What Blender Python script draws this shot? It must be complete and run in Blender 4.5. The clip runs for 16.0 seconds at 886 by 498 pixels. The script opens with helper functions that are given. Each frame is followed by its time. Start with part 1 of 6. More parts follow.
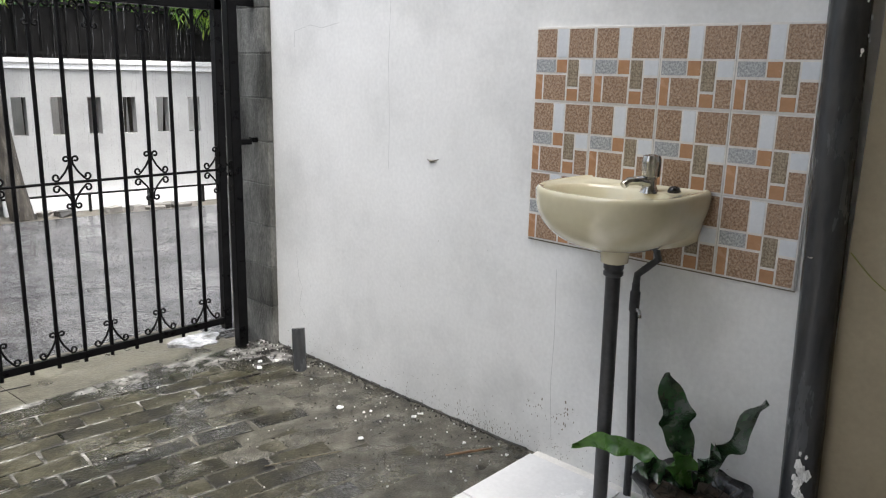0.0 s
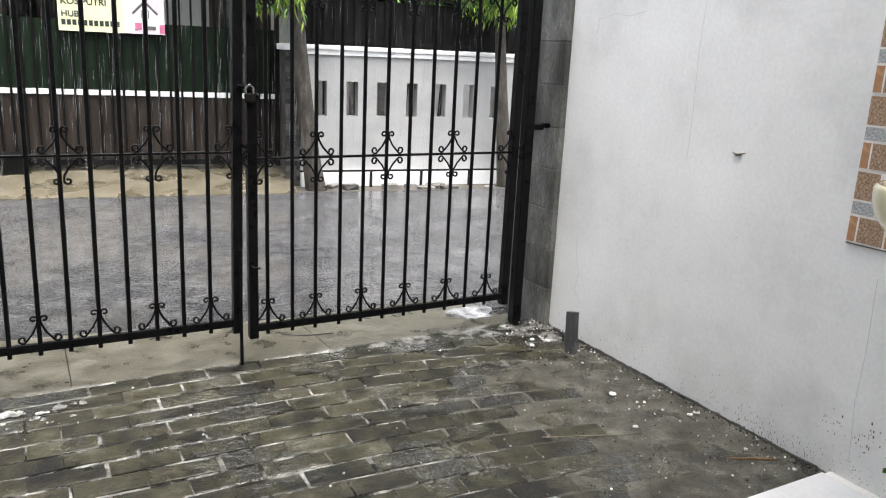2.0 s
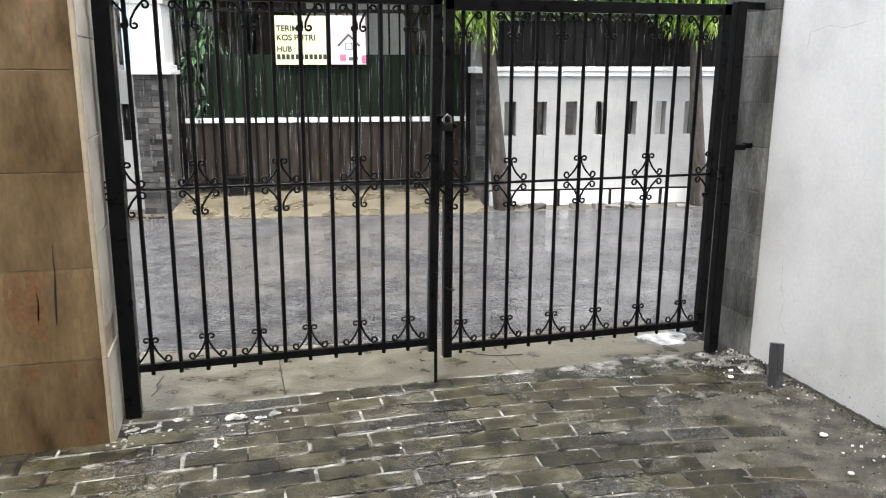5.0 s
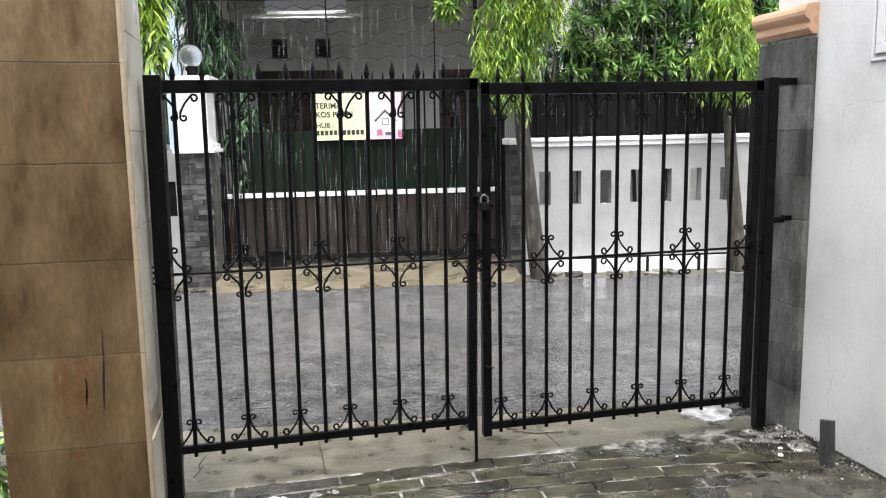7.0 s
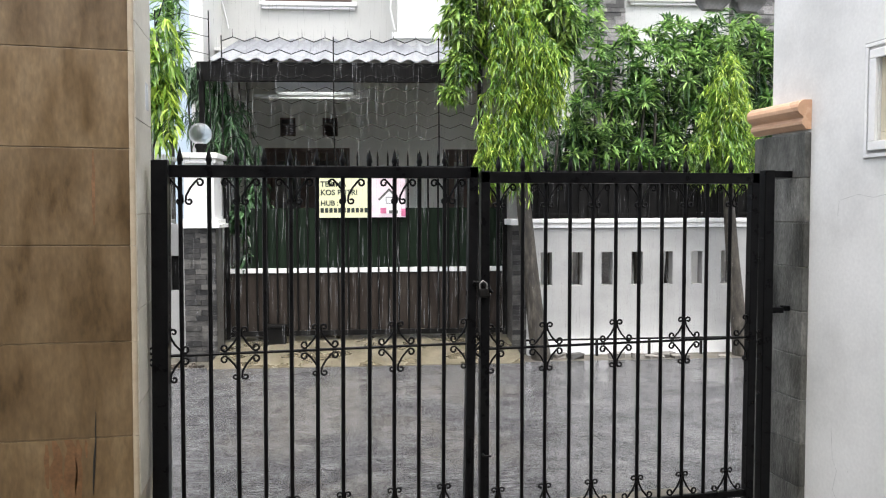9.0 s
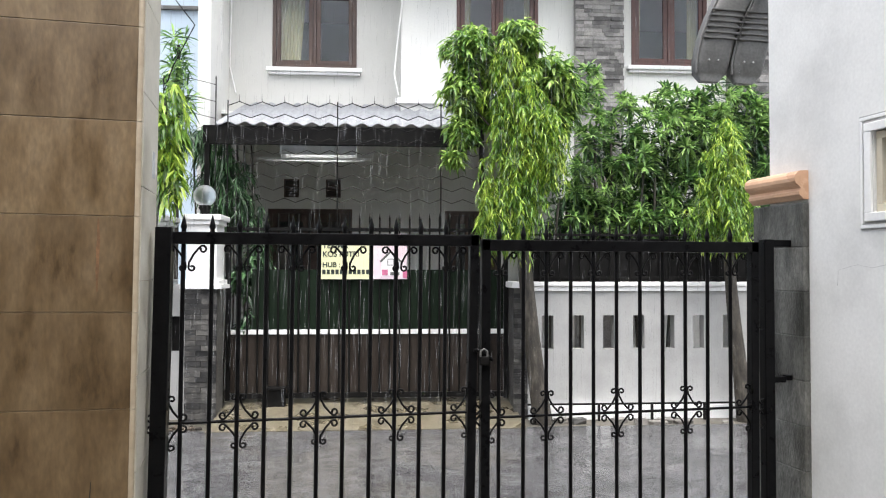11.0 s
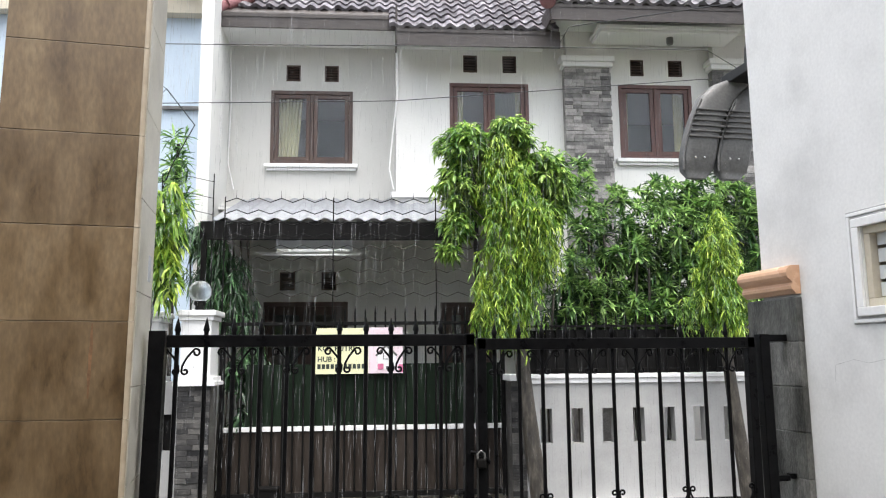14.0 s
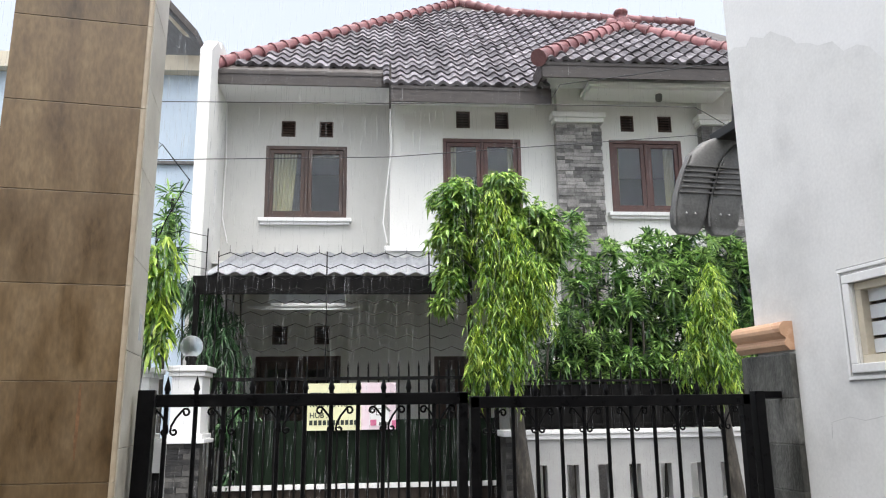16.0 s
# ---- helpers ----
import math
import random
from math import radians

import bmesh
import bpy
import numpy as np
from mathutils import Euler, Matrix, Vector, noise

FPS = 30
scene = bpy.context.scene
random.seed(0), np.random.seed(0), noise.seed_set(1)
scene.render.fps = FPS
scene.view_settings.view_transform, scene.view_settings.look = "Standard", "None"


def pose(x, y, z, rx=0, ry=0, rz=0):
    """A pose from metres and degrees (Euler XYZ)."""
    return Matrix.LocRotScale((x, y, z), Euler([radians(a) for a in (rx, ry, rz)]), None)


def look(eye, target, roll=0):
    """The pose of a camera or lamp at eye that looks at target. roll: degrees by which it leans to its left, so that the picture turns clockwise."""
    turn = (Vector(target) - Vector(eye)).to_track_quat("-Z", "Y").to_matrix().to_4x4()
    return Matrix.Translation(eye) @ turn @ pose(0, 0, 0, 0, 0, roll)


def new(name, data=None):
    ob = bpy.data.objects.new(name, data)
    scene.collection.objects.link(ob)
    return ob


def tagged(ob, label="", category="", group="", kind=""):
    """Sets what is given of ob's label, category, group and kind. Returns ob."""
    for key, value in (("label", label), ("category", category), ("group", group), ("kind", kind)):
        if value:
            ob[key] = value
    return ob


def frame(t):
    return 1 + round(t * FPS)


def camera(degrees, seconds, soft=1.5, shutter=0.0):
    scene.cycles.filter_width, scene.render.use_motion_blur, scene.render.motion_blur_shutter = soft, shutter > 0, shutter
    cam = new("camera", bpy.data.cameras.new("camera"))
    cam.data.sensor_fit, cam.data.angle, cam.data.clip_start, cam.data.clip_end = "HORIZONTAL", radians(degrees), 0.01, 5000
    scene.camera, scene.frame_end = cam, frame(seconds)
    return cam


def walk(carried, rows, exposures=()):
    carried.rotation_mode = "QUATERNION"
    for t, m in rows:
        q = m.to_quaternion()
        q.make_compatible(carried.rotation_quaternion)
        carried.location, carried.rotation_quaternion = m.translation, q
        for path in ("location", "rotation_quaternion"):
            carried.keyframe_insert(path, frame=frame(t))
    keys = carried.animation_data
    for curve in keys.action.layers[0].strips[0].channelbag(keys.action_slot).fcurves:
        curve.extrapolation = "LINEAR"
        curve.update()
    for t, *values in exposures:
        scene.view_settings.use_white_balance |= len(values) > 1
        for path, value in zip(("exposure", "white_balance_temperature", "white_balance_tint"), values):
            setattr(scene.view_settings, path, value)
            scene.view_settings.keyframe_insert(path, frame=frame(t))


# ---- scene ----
cam = camera(60.3, 16.0, soft=1.15)
PATH = [
    (0, (0.158, -0.129, 1.469), (1.589, 1.192, 1.012), 1.4),
    (0.5, (0.135, -0.117, 1.463), (1.497, 1.288, 1.049), 1.6),
    (1, (0.086, -0.099, 1.457), (1.324, 1.414, 1.033), 1.8),
    (1.5, (0.013, -0.072, 1.434), (1.092, 1.548, 0.973), 2.3),
    (2, (-0.065, -0.047, 1.429), (0.883, 1.644, 0.939), 2.6),
    (2.5, (-0.105, -0.039, 1.427), (0.743, 1.703, 0.928), 2.3),
    (3, (-0.118, -0.041, 1.428), (0.648, 1.735, 0.921), 1.8),
    (3.5, (-0.115, -0.046, 1.43), (0.581, 1.757, 0.914), 1.1),
    (4, (-0.113, -0.051, 1.441), (0.518, 1.776, 0.926), 0.7),
    (4.5, (-0.108, -0.057, 1.458), (0.454, 1.798, 0.967), 0.4),
    (7, (-0.124, -0.075, 1.545), (0.302, 1.857, 1.25), -1.3),
    (7.5, (-0.11, -0.083, 1.564), (0.313, 1.858, 1.329), -1.1),
    (8, (-0.111, -0.089, 1.581), (0.312, 1.857, 1.396), -0.8),
    (8.5, (-0.11, -0.091, 1.591), (0.314, 1.858, 1.45), -0.5),
    (11, (-0.111, -0.108, 1.636), (0.311, 1.846, 1.689), 0.1),
    (11.5, (-0.114, -0.113, 1.652), (0.305, 1.84, 1.752), 0.1),
    (12, (-0.111, -0.111, 1.655), (0.305, 1.84, 1.794), -0.1),
    (12.5, (-0.11, -0.112, 1.659), (0.304, 1.838, 1.828), -0.2),
    (13, (-0.109, -0.122, 1.665), (0.304, 1.824, 1.87), -0.3),
    (13.5, (-0.109, -0.123, 1.676), (0.311, 1.817, 1.923), -0.5),
    (14, (-0.107, -0.124, 1.684), (0.322, 1.809, 1.968), -0.6),
    (14.5, (-0.103, -0.124, 1.693), (0.33, 1.803, 2.007), -0.7),
    (15, (-0.105, -0.124, 1.695), (0.333, 1.797, 2.041), -0.7),
    (15.5, (-0.106, -0.129, 1.702), (0.334, 1.785, 2.079), -0.7),
    (16, (-0.104, -0.131, 1.706), (0.337, 1.774, 2.124), -0.8),
]
walk(cam, [(t, look(eye, target, roll)) for t, eye, target, roll in PATH],
     [(0, 2.04), (1.5, 1.99), (3, 2.06), (4.5, 2.18), (7, 2.0), (11, 1.78), (14, 1.7), (16, 1.54)])

# ---- sky and sun: a rainy, overcast noon ----
world = bpy.data.worlds.new("overcast_sky")
scene.world = world
world.use_nodes = True
wn, wl = world.node_tree.nodes, world.node_tree.links
sky = wn.new("ShaderNodeTexSky")
sky.sky_type, sky.sun_disc = "NISHITA", False
sky.sun_elevation, sky.sun_rotation = radians(75), radians(180)
sky.air_density, sky.dust_density = 1.0, 6.0
grey = wn.new("ShaderNodeHueSaturation")
grey.inputs["Saturation"].default_value = 0.45
wl.new(sky.outputs[0], grey.inputs["Color"])
wl.new(grey.outputs[0], wn["Background"].inputs[0])
wn["Background"].inputs[1].default_value = 0.13
sun = new("sun", bpy.data.lights.new("sun", "SUN"))
sun.data.energy, sun.data.angle, sun.data.color = 0.95, radians(70), (1.0, 1.0, 1.0)
sun.matrix_world = look((2.0, 1.18, 18.0), (2, 6, 0))

# ---- frames: the yard is the world's own, the far side of the street is turned by 8 degrees ----
FAR = Matrix.Translation((1.0, 8.6, 0.0)) @ Matrix.Rotation(radians(-8), 4, "Z")
HOME = Matrix.Identity(4)
BASE = {}


# ---- mesh helpers ----
def box(bm, x0, x1, y0, y1, z0, z1, bevel=0.0):
    vs = [bm.verts.new((x, y, z)) for z in (z0, z1) for y in (y0, y1) for x in (x0, x1)]
    fs = [bm.faces.new([vs[i] for i in q]) for q in
          ((0, 2, 3, 1), (4, 5, 7, 6), (0, 1, 5, 4), (2, 6, 7, 3), (0, 4, 6, 2), (1, 3, 7, 5))]
    if bevel:
        edges = list({e for f in fs for e in f.edges})
        bmesh.ops.bevel(bm, geom=edges, offset=bevel, segments=2, affect="EDGES", profile=0.6)
    return bm


def cube(x0, x1, y0, y1, z0, z1, bevel=0.0):
    return box(bmesh.new(), x0, x1, y0, y1, z0, z1, bevel)


def tube(bm, pts, r, n=8, caps=True):
    pts = [Vector(p) for p in pts]
    rad = r if isinstance(r, (list, tuple)) else [r] * len(pts)
    rings, side = [], None
    for i, p in enumerate(pts):
        d = (pts[min(i + 1, len(pts) - 1)] - pts[max(i - 1, 0)]).normalized()
        if side is None:
            side = d.cross(Vector((0, 0, 1)) if abs(d.z) < 0.9 else Vector((1, 0, 0))).normalized()
        side = (side - d * side.dot(d)).normalized()
        up = d.cross(side)
        rings.append([bm.verts.new(p + (side * math.cos(a) + up * math.sin(a)) * rad[i])
                      for a in (2 * math.pi * k / n for k in range(n))])
    for a, b in zip(rings, rings[1:]):
        for k in range(n):
            f = bm.faces.new((a[k], a[(k + 1) % n], b[(k + 1) % n], b[k]))
            f.smooth = True
    if caps:
        bm.faces.new([bm.verts.new(v.co) for v in rings[0][::-1]])
        bm.faces.new([bm.verts.new(v.co) for v in rings[-1]])
    return bm


def lathe(bm, profile, centre=(0, 0, 0), n=20, squash=1.0):
    c = Vector(centre)
    rings = [[bm.verts.new(c + Vector((r * math.cos(a), squash * r * math.sin(a), z)))
              for a in (2 * math.pi * k / n for k in range(n))] for r, z in profile]
    for a, b in zip(rings, rings[1:]):
        for k in range(n):
            f = bm.faces.new((a[k], a[(k + 1) % n], b[(k + 1) % n], b[k]))
            f.smooth = True
    bm.faces.new([bm.verts.new(v.co) for v in rings[0][::-1]])
    bm.faces.new([bm.verts.new(v.co) for v in rings[-1]])
    return bm


def prism(bm, outline, axis, lo, hi):
    """A closed outline of 2D points pushed along an axis."""
    def at(p, h):
        return {"x": (h, p[0], p[1]), "y": (p[0], h, p[1]), "z": (p[0], p[1], h)}[axis]
    a = [bm.verts.new(at(p, lo)) for p in outline]
    b = [bm.verts.new(at(p, hi)) for p in outline]
    n = len(outline)
    bm.faces.new(a[::-1])
    bm.faces.new(b)
    for k in range(n):
        bm.faces.new((a[k], a[(k + 1) % n], b[(k + 1) % n], b[k]))
    bmesh.ops.recalc_face_normals(bm, faces=bm.faces)
    return bm


def pierced(bm, a0, a1, z0, z1, d0, d1, holes, axis="y"):
    """A wall along one axis with rectangular openings (a0, a1, z0, z1) that go right through it."""
    aa = sorted({a0, a1, *[h[0] for h in holes], *[h[1] for h in holes]})
    zz = sorted({z0, z1, *[h[2] for h in holes], *[h[3] for h in holes]})
    aa, zz = [a for a in aa if a0 <= a <= a1], [z for z in zz if z0 <= z <= z1]
    solid = [[not any(h[0] <= (p + q) / 2 <= h[1] and h[2] <= (r + s) / 2 <= h[3] for h in holes)
              for r, s in zip(zz, zz[1:])] for p, q in zip(aa, aa[1:])]
    grid = {}

    def v(i, j, d):
        key = (i, j, d)
        if key not in grid:
            dd = (d0, d1)[d]
            grid[key] = bm.verts.new((aa[i], dd, zz[j]) if axis == "y" else (dd, aa[i], zz[j]))
        return grid[key]
    ok = lambda i, j: 0 <= i < len(aa) - 1 and 0 <= j < len(zz) - 1 and solid[i][j]
    for i in range(len(aa) - 1):
        for j in range(len(zz) - 1):
            if not solid[i][j]:
                continue
            bm.faces.new((v(i, j, 0), v(i + 1, j, 0), v(i + 1, j + 1, 0), v(i, j + 1, 0)))
            bm.faces.new((v(i, j, 1), v(i, j + 1, 1), v(i + 1, j + 1, 1), v(i + 1, j, 1)))
            for di, dj, p, q in ((-1, 0, (i, j), (i, j + 1)), (1, 0, (i + 1, j + 1), (i + 1, j)),
                                 (0, -1, (i + 1, j), (i, j)), (0, 1, (i, j + 1), (i + 1, j + 1))):
                if not ok(i + di, j + dj):
                    bm.faces.new((v(*p, 0), v(*q, 0), v(*q, 1), v(*p, 1)))
    bmesh.ops.recalc_face_normals(bm, faces=bm.faces)
    return bm


def mesh_of(name, bm, material, shift=None, smooth=False):
    if shift is not None:
        bmesh.ops.translate(bm, verts=bm.verts, vec=-Vector(shift))
    me = bpy.data.meshes.new(name)
    bm.to_mesh(me)
    bm.free()
    me.materials.append(material)
    if smooth:
        me.polygons.foreach_set("use_smooth", [True] * len(me.polygons))
    return me


def thing(name, base, label, category, group="", place=HOME, kind=""):
    ob = new(name)
    ob.empty_display_size = 0.1
    ob.matrix_world = place @ Matrix.Translation(base)
    BASE[ob.name] = Vector(base)
    return tagged(ob, label, category, group, kind)


def part(name, bm, material, parent, label="", smooth=False):
    base = BASE[parent.name]
    ob = new(name, mesh_of(name, bm, material, base, smooth))
    ob.parent = parent
    BASE[ob.name] = base
    return tagged(ob, label)


def piece(name, mesh, parent, m, label=""):
    """One more object on a shared mesh, at m in its parent's frame."""
    ob = new(name, mesh)
    ob.parent = parent
    ob.matrix_basis = Matrix.Translation(-BASE[parent.name]) @ m
    BASE[ob.name] = Vector((0, 0, 0))
    return tagged(ob, label)


def structure(name, bm, material, label, category, place=HOME, smooth=False, kind="structure"):
    ob = new(name, mesh_of(name, bm, material, None, smooth))
    ob.matrix_world = place
    BASE[ob.name] = Vector((0, 0, 0))
    return tagged(ob, label, category, "", kind)


def solo(name, bm, material, base, label, category, group="", place=HOME, smooth=False, kind=""):
    """A thing that is a single mesh."""
    ob = new(name, mesh_of(name, bm, material, base, smooth))
    ob.matrix_world = place @ Matrix.Translation(base)
    BASE[ob.name] = Vector(base)
    return tagged(ob, label, category, group, kind)


def raw(name, verts, faces, material, smooth=False):
    me = bpy.data.meshes.new(name)
    me.from_pydata([tuple(v) for v in verts], [], faces)
    me.materials.append(material)
    if smooth:
        me.polygons.foreach_set("use_smooth", [True] * len(me.polygons))
    return me


# ---- materials ----
def surface(name, stops, scale=3.0, rough=(0.5, 0.7), bump=0.15, fine=80.0, metal=0.0, vary="", amount=0.25,
            wet=0.0, wet_scale=2.0, stretch=(1, 1, 1), grain=0.25, coat=0.0, translucent=0.0, contrast=(0.3, 0.7), shine=0.5, coat_rough=0.08):
    m = bpy.data.materials.new(name)
    m.use_nodes = True
    nt = m.node_tree
    n, l = nt.nodes, nt.links
    bsdf = n["Principled BSDF"]
    co = n.new("ShaderNodeTexCoord")
    mp = n.new("ShaderNodeMapping")
    mp.inputs["Scale"].default_value = stretch
    place = n.new("ShaderNodeNewGeometry").outputs["Position"] if vary == "object" else co.outputs["Object"]
    l.new(place, mp.inputs[0])
    big, small = n.new("ShaderNodeTexNoise"), n.new("ShaderNodeTexNoise")
    big.inputs["Scale"].default_value, big.inputs["Detail"].default_value, big.inputs["Roughness"].default_value = scale, 6, 0.62
    small.inputs["Scale"].default_value, small.inputs["Detail"].default_value = fine, 3
    l.new(mp.outputs[0], big.inputs["Vector"])
    l.new(mp.outputs[0], small.inputs["Vector"])
    ramp = n.new("ShaderNodeValToRGB")
    lo, hi = contrast
    while len(ramp.color_ramp.elements) < len(stops):
        ramp.color_ramp.elements.new(0.5)
    for k, (e, c) in enumerate(zip(ramp.color_ramp.elements, stops)):
        e.position = lo + (hi - lo) * k / max(1, len(stops) - 1)
        e.color = (*c, 1)
    l.new(big.outputs[0], ramp.inputs[0])
    spread = n.new("ShaderNodeMapRange")
    spread.inputs["From Min"].default_value, spread.inputs["From Max"].default_value = 0.25, 0.75
    spread.inputs["To Min"].default_value, spread.inputs["To Max"].default_value = 1 - grain, 1 + grain
    l.new(small.outputs[0], spread.inputs[0])
    value = spread.outputs[0]
    if vary:
        src = n.new("ShaderNodeObjectInfo").outputs["Random"] if vary == "object" else n.new("ShaderNodeNewGeometry").outputs["Random Per Island"]
        r2 = n.new("ShaderNodeMapRange")
        r2.inputs["To Min"].default_value, r2.inputs["To Max"].default_value = 1 - amount, 1 + amount
        l.new(src, r2.inputs[0])
        mul = n.new("ShaderNodeMath")
        mul.operation = "MULTIPLY"
        l.new(value, mul.inputs[0])
        l.new(r2.outputs[0], mul.inputs[1])
        value = mul.outputs[0]
        mixv = n.new("ShaderNodeMath")
        mixv.operation = "MULTIPLY_ADD"
        l.new(src, mixv.inputs[0])
        mixv.inputs[1].default_value, mixv.inputs[2].default_value = amount * 1.2, -amount * 0.6
        add = n.new("ShaderNodeMath")
        l.new(big.outputs[0], add.inputs[0])
        l.new(mixv.outputs[0], add.inputs[1])
        l.new(add.outputs[0], ramp.inputs[0])
    hsv = n.new("ShaderNodeHueSaturation")
    l.new(ramp.outputs[0], hsv.inputs["Color"])
    l.new(value, hsv.inputs["Value"])
    l.new(hsv.outputs[0], bsdf.inputs["Base Color"])
    rr = n.new("ShaderNodeMapRange")
    rr.inputs["To Min"].default_value, rr.inputs["To Max"].default_value = rough
    rr.inputs["From Min"].default_value, rr.inputs["From Max"].default_value = 0.35, 0.65
    if wet:
        pud = n.new("ShaderNodeTexNoise")
        pud.inputs["Scale"].default_value, pud.inputs["Detail"].default_value = wet_scale, 5
        l.new(place, pud.inputs["Vector"])
        l.new(pud.outputs[0], rr.inputs[0])
        rr.inputs["From Min"].default_value, rr.inputs["From Max"].default_value = wet - 0.06, wet + 0.06
    else:
        l.new(big.outputs[0], rr.inputs[0])
    l.new(rr.outputs[0], bsdf.inputs["Roughness"])
    bsdf.inputs["Metallic"].default_value = metal
    bsdf.inputs["Specular IOR Level"].default_value = shine
    bsdf.inputs["Coat Weight"].default_value = coat
    bsdf.inputs["Coat Roughness"].default_value = coat_rough
    if bump:
        b = n.new("ShaderNodeBump")
        b.inputs["Strength"].default_value, b.inputs["Distance"].default_value = bump, 0.01
        total = n.new("ShaderNodeMath")
        total.operation = "MULTIPLY_ADD"
        l.new(big.outputs[0], total.inputs[0])
        total.inputs[1].default_value = 1.5
        l.new(small.outputs[0], total.inputs[2])
        l.new(total.outputs[0], b.inputs["Height"])
        l.new(b.outputs[0], bsdf.inputs["Normal"])
        if coat:
            l.new(b.outputs[0], bsdf.inputs["Coat Normal"])
    if translucent:
        tr, mix = n.new("ShaderNodeBsdfTranslucent"), n.new("ShaderNodeMixShader")
        l.new(hsv.outputs[0], tr.inputs[0])
        mix.inputs[0].default_value = translucent
        l.new(bsdf.outputs[0], mix.inputs[1])
        l.new(tr.outputs[0], mix.inputs[2])
        l.new(mix.outputs[0], n["Material Output"].inputs[0])
    return m


def glass(name, tint=(0.85, 0.9, 0.9), rough=0.0):
    m = bpy.data.materials.new(name)
    m.use_nodes = True
    b = m.node_tree.nodes["Principled BSDF"]
    b.inputs["Base Color"].default_value = (*tint, 1)
    b.inputs["Transmission Weight"].default_value, b.inputs["Roughness"].default_value, b.inputs["IOR"].default_value = 1.0, rough, 1.45
    return m


def glow(name, colour, strength):
    m = bpy.data.materials.new(name)
    m.use_nodes = True
    b = m.node_tree.nodes["Principled BSDF"]
    b.inputs["Base Color"].default_value = (0.9, 0.9, 0.9, 1)
    b.inputs["Emission Color"].default_value, b.inputs["Emission Strength"].default_value = (*colour, 1), strength
    return m


def paver_material():
    """Worn concrete under a broken film of rain water that ripples where it stands."""
    m = surface("wet_concrete_paver", [(0.004, 0.0037, 0.0024), (0.015, 0.0132, 0.0068), (0.036, 0.0325, 0.017), (0.075, 0.07, 0.05)], 7.5, (0.08, 0.55), 0.45, 95,
                vary="object", amount=0.12, wet=0.5, wet_scale=2.6, shine=0.4, grain=0.45)
    nt = m.node_tree
    n, l = nt.nodes, nt.links
    bsdf = n["Principled BSDF"]
    where = n.new("ShaderNodeNewGeometry").outputs["Position"]
    film, ripple, mask = n.new("ShaderNodeTexNoise"), n.new("ShaderNodeTexNoise"), n.new("ShaderNodeMapRange")
    film.inputs["Scale"].default_value, film.inputs["Detail"].default_value = 2.6, 5
    ripple.inputs["Scale"].default_value, ripple.inputs["Detail"].default_value, ripple.inputs["Distortion"].default_value = 38.0, 3, 1.2
    l.new(where, film.inputs["Vector"])
    l.new(where, ripple.inputs["Vector"])
    l.new(film.outputs[0], mask.inputs[0])
    mask.inputs["From Min"].default_value, mask.inputs["From Max"].default_value = 0.42, 0.54
    mask.inputs["To Min"].default_value, mask.inputs["To Max"].default_value = 1.0, 0.0
    b = n.new("ShaderNodeBump")
    b.inputs["Distance"].default_value = 0.012
    l.new(mask.outputs[0], b.inputs["Strength"])
    l.new(ripple.outputs[0], b.inputs["Height"])
    old = bsdf.inputs["Normal"].links[0].from_socket
    l.new(old, b.inputs["Normal"])
    l.new(mask.outputs[0], bsdf.inputs["Coat Weight"])
    bsdf.inputs["Coat Roughness"].default_value = 0.05
    l.new(b.outputs[0], bsdf.inputs["Normal"])
    l.new(b.outputs[0], bsdf.inputs["Coat Normal"])
    return m


M_puddle_glare = surface("puddle_glare_white", [(0.12, 0.12, 0.115), (0.36, 0.365, 0.375), (0.6, 0.61, 0.63)], 14.0, (0.05, 0.3), 0.2, 60, grain=0.15)
M_wall = surface("white_yard_paint", [(0.58, 0.58, 0.565), (0.72, 0.72, 0.705), (0.78, 0.78, 0.765)], 1.7, (0.6, 0.8), 0.05, 60, grain=0.05)
# fence white set evenly greyer to lower its brightness
M_fence = surface("greyed_white_fence_paint", [(0.28, 0.28, 0.272), (0.35, 0.35, 0.34), (0.4, 0.4, 0.39)], 1.6, (0.55, 0.75), 0.08, 50, grain=0.07)
M_cream = surface("cream_house_paint", [(0.5, 0.45, 0.35), (0.6, 0.55, 0.44)], 2.0, (0.55, 0.75), 0.1, 60, grain=0.05)
# darker copy of the cream paint, with the porch shade in its colour
M_shade_cream = surface("shaded_cream_house_paint", [(0.2, 0.16, 0.1), (0.27, 0.222, 0.146), (0.32, 0.27, 0.184)], 2.0, (0.5, 0.7), 0.1, 60, grain=0.06)
M_facade = surface("white_facade_paint", [(0.7, 0.7, 0.675), (0.79, 0.79, 0.765)], 0.7, (0.6, 0.8), 0.05, 40, grain=0.04)
M_facade_grey = surface("light_grey_facade_tone", [(0.5, 0.5, 0.475), (0.58, 0.58, 0.555)], 0.7, (0.6, 0.8), 0.05, 40, grain=0.04)
M_trim = surface("white_trim_paint", [(0.76, 0.76, 0.75), (0.83, 0.83, 0.82)], 2.0, (0.4, 0.6), 0.05, 60, grain=0.04)
M_soil = surface("wet_soil", [(0.05, 0.045, 0.035), (0.11, 0.1, 0.08)], 4.0, (0.4, 0.8), 0.5, 50)
M_paver = paver_material()
M_joint = surface("wet_sand_joint", [(0.012, 0.011, 0.009), (0.035, 0.033, 0.028)], 9.0, (0.2, 0.7), 0.5, 120)
# the pale tones paint sky reflected by water in the paver joints
M_glint_mortar = surface("wet_mortar_with_glints", [(0.008, 0.0075, 0.006), (0.03, 0.028, 0.024), (0.19, 0.185, 0.172), (0.32, 0.315, 0.3)], 6.5, (0.05, 0.3), 0.3, 90, contrast=(0.38, 0.64))
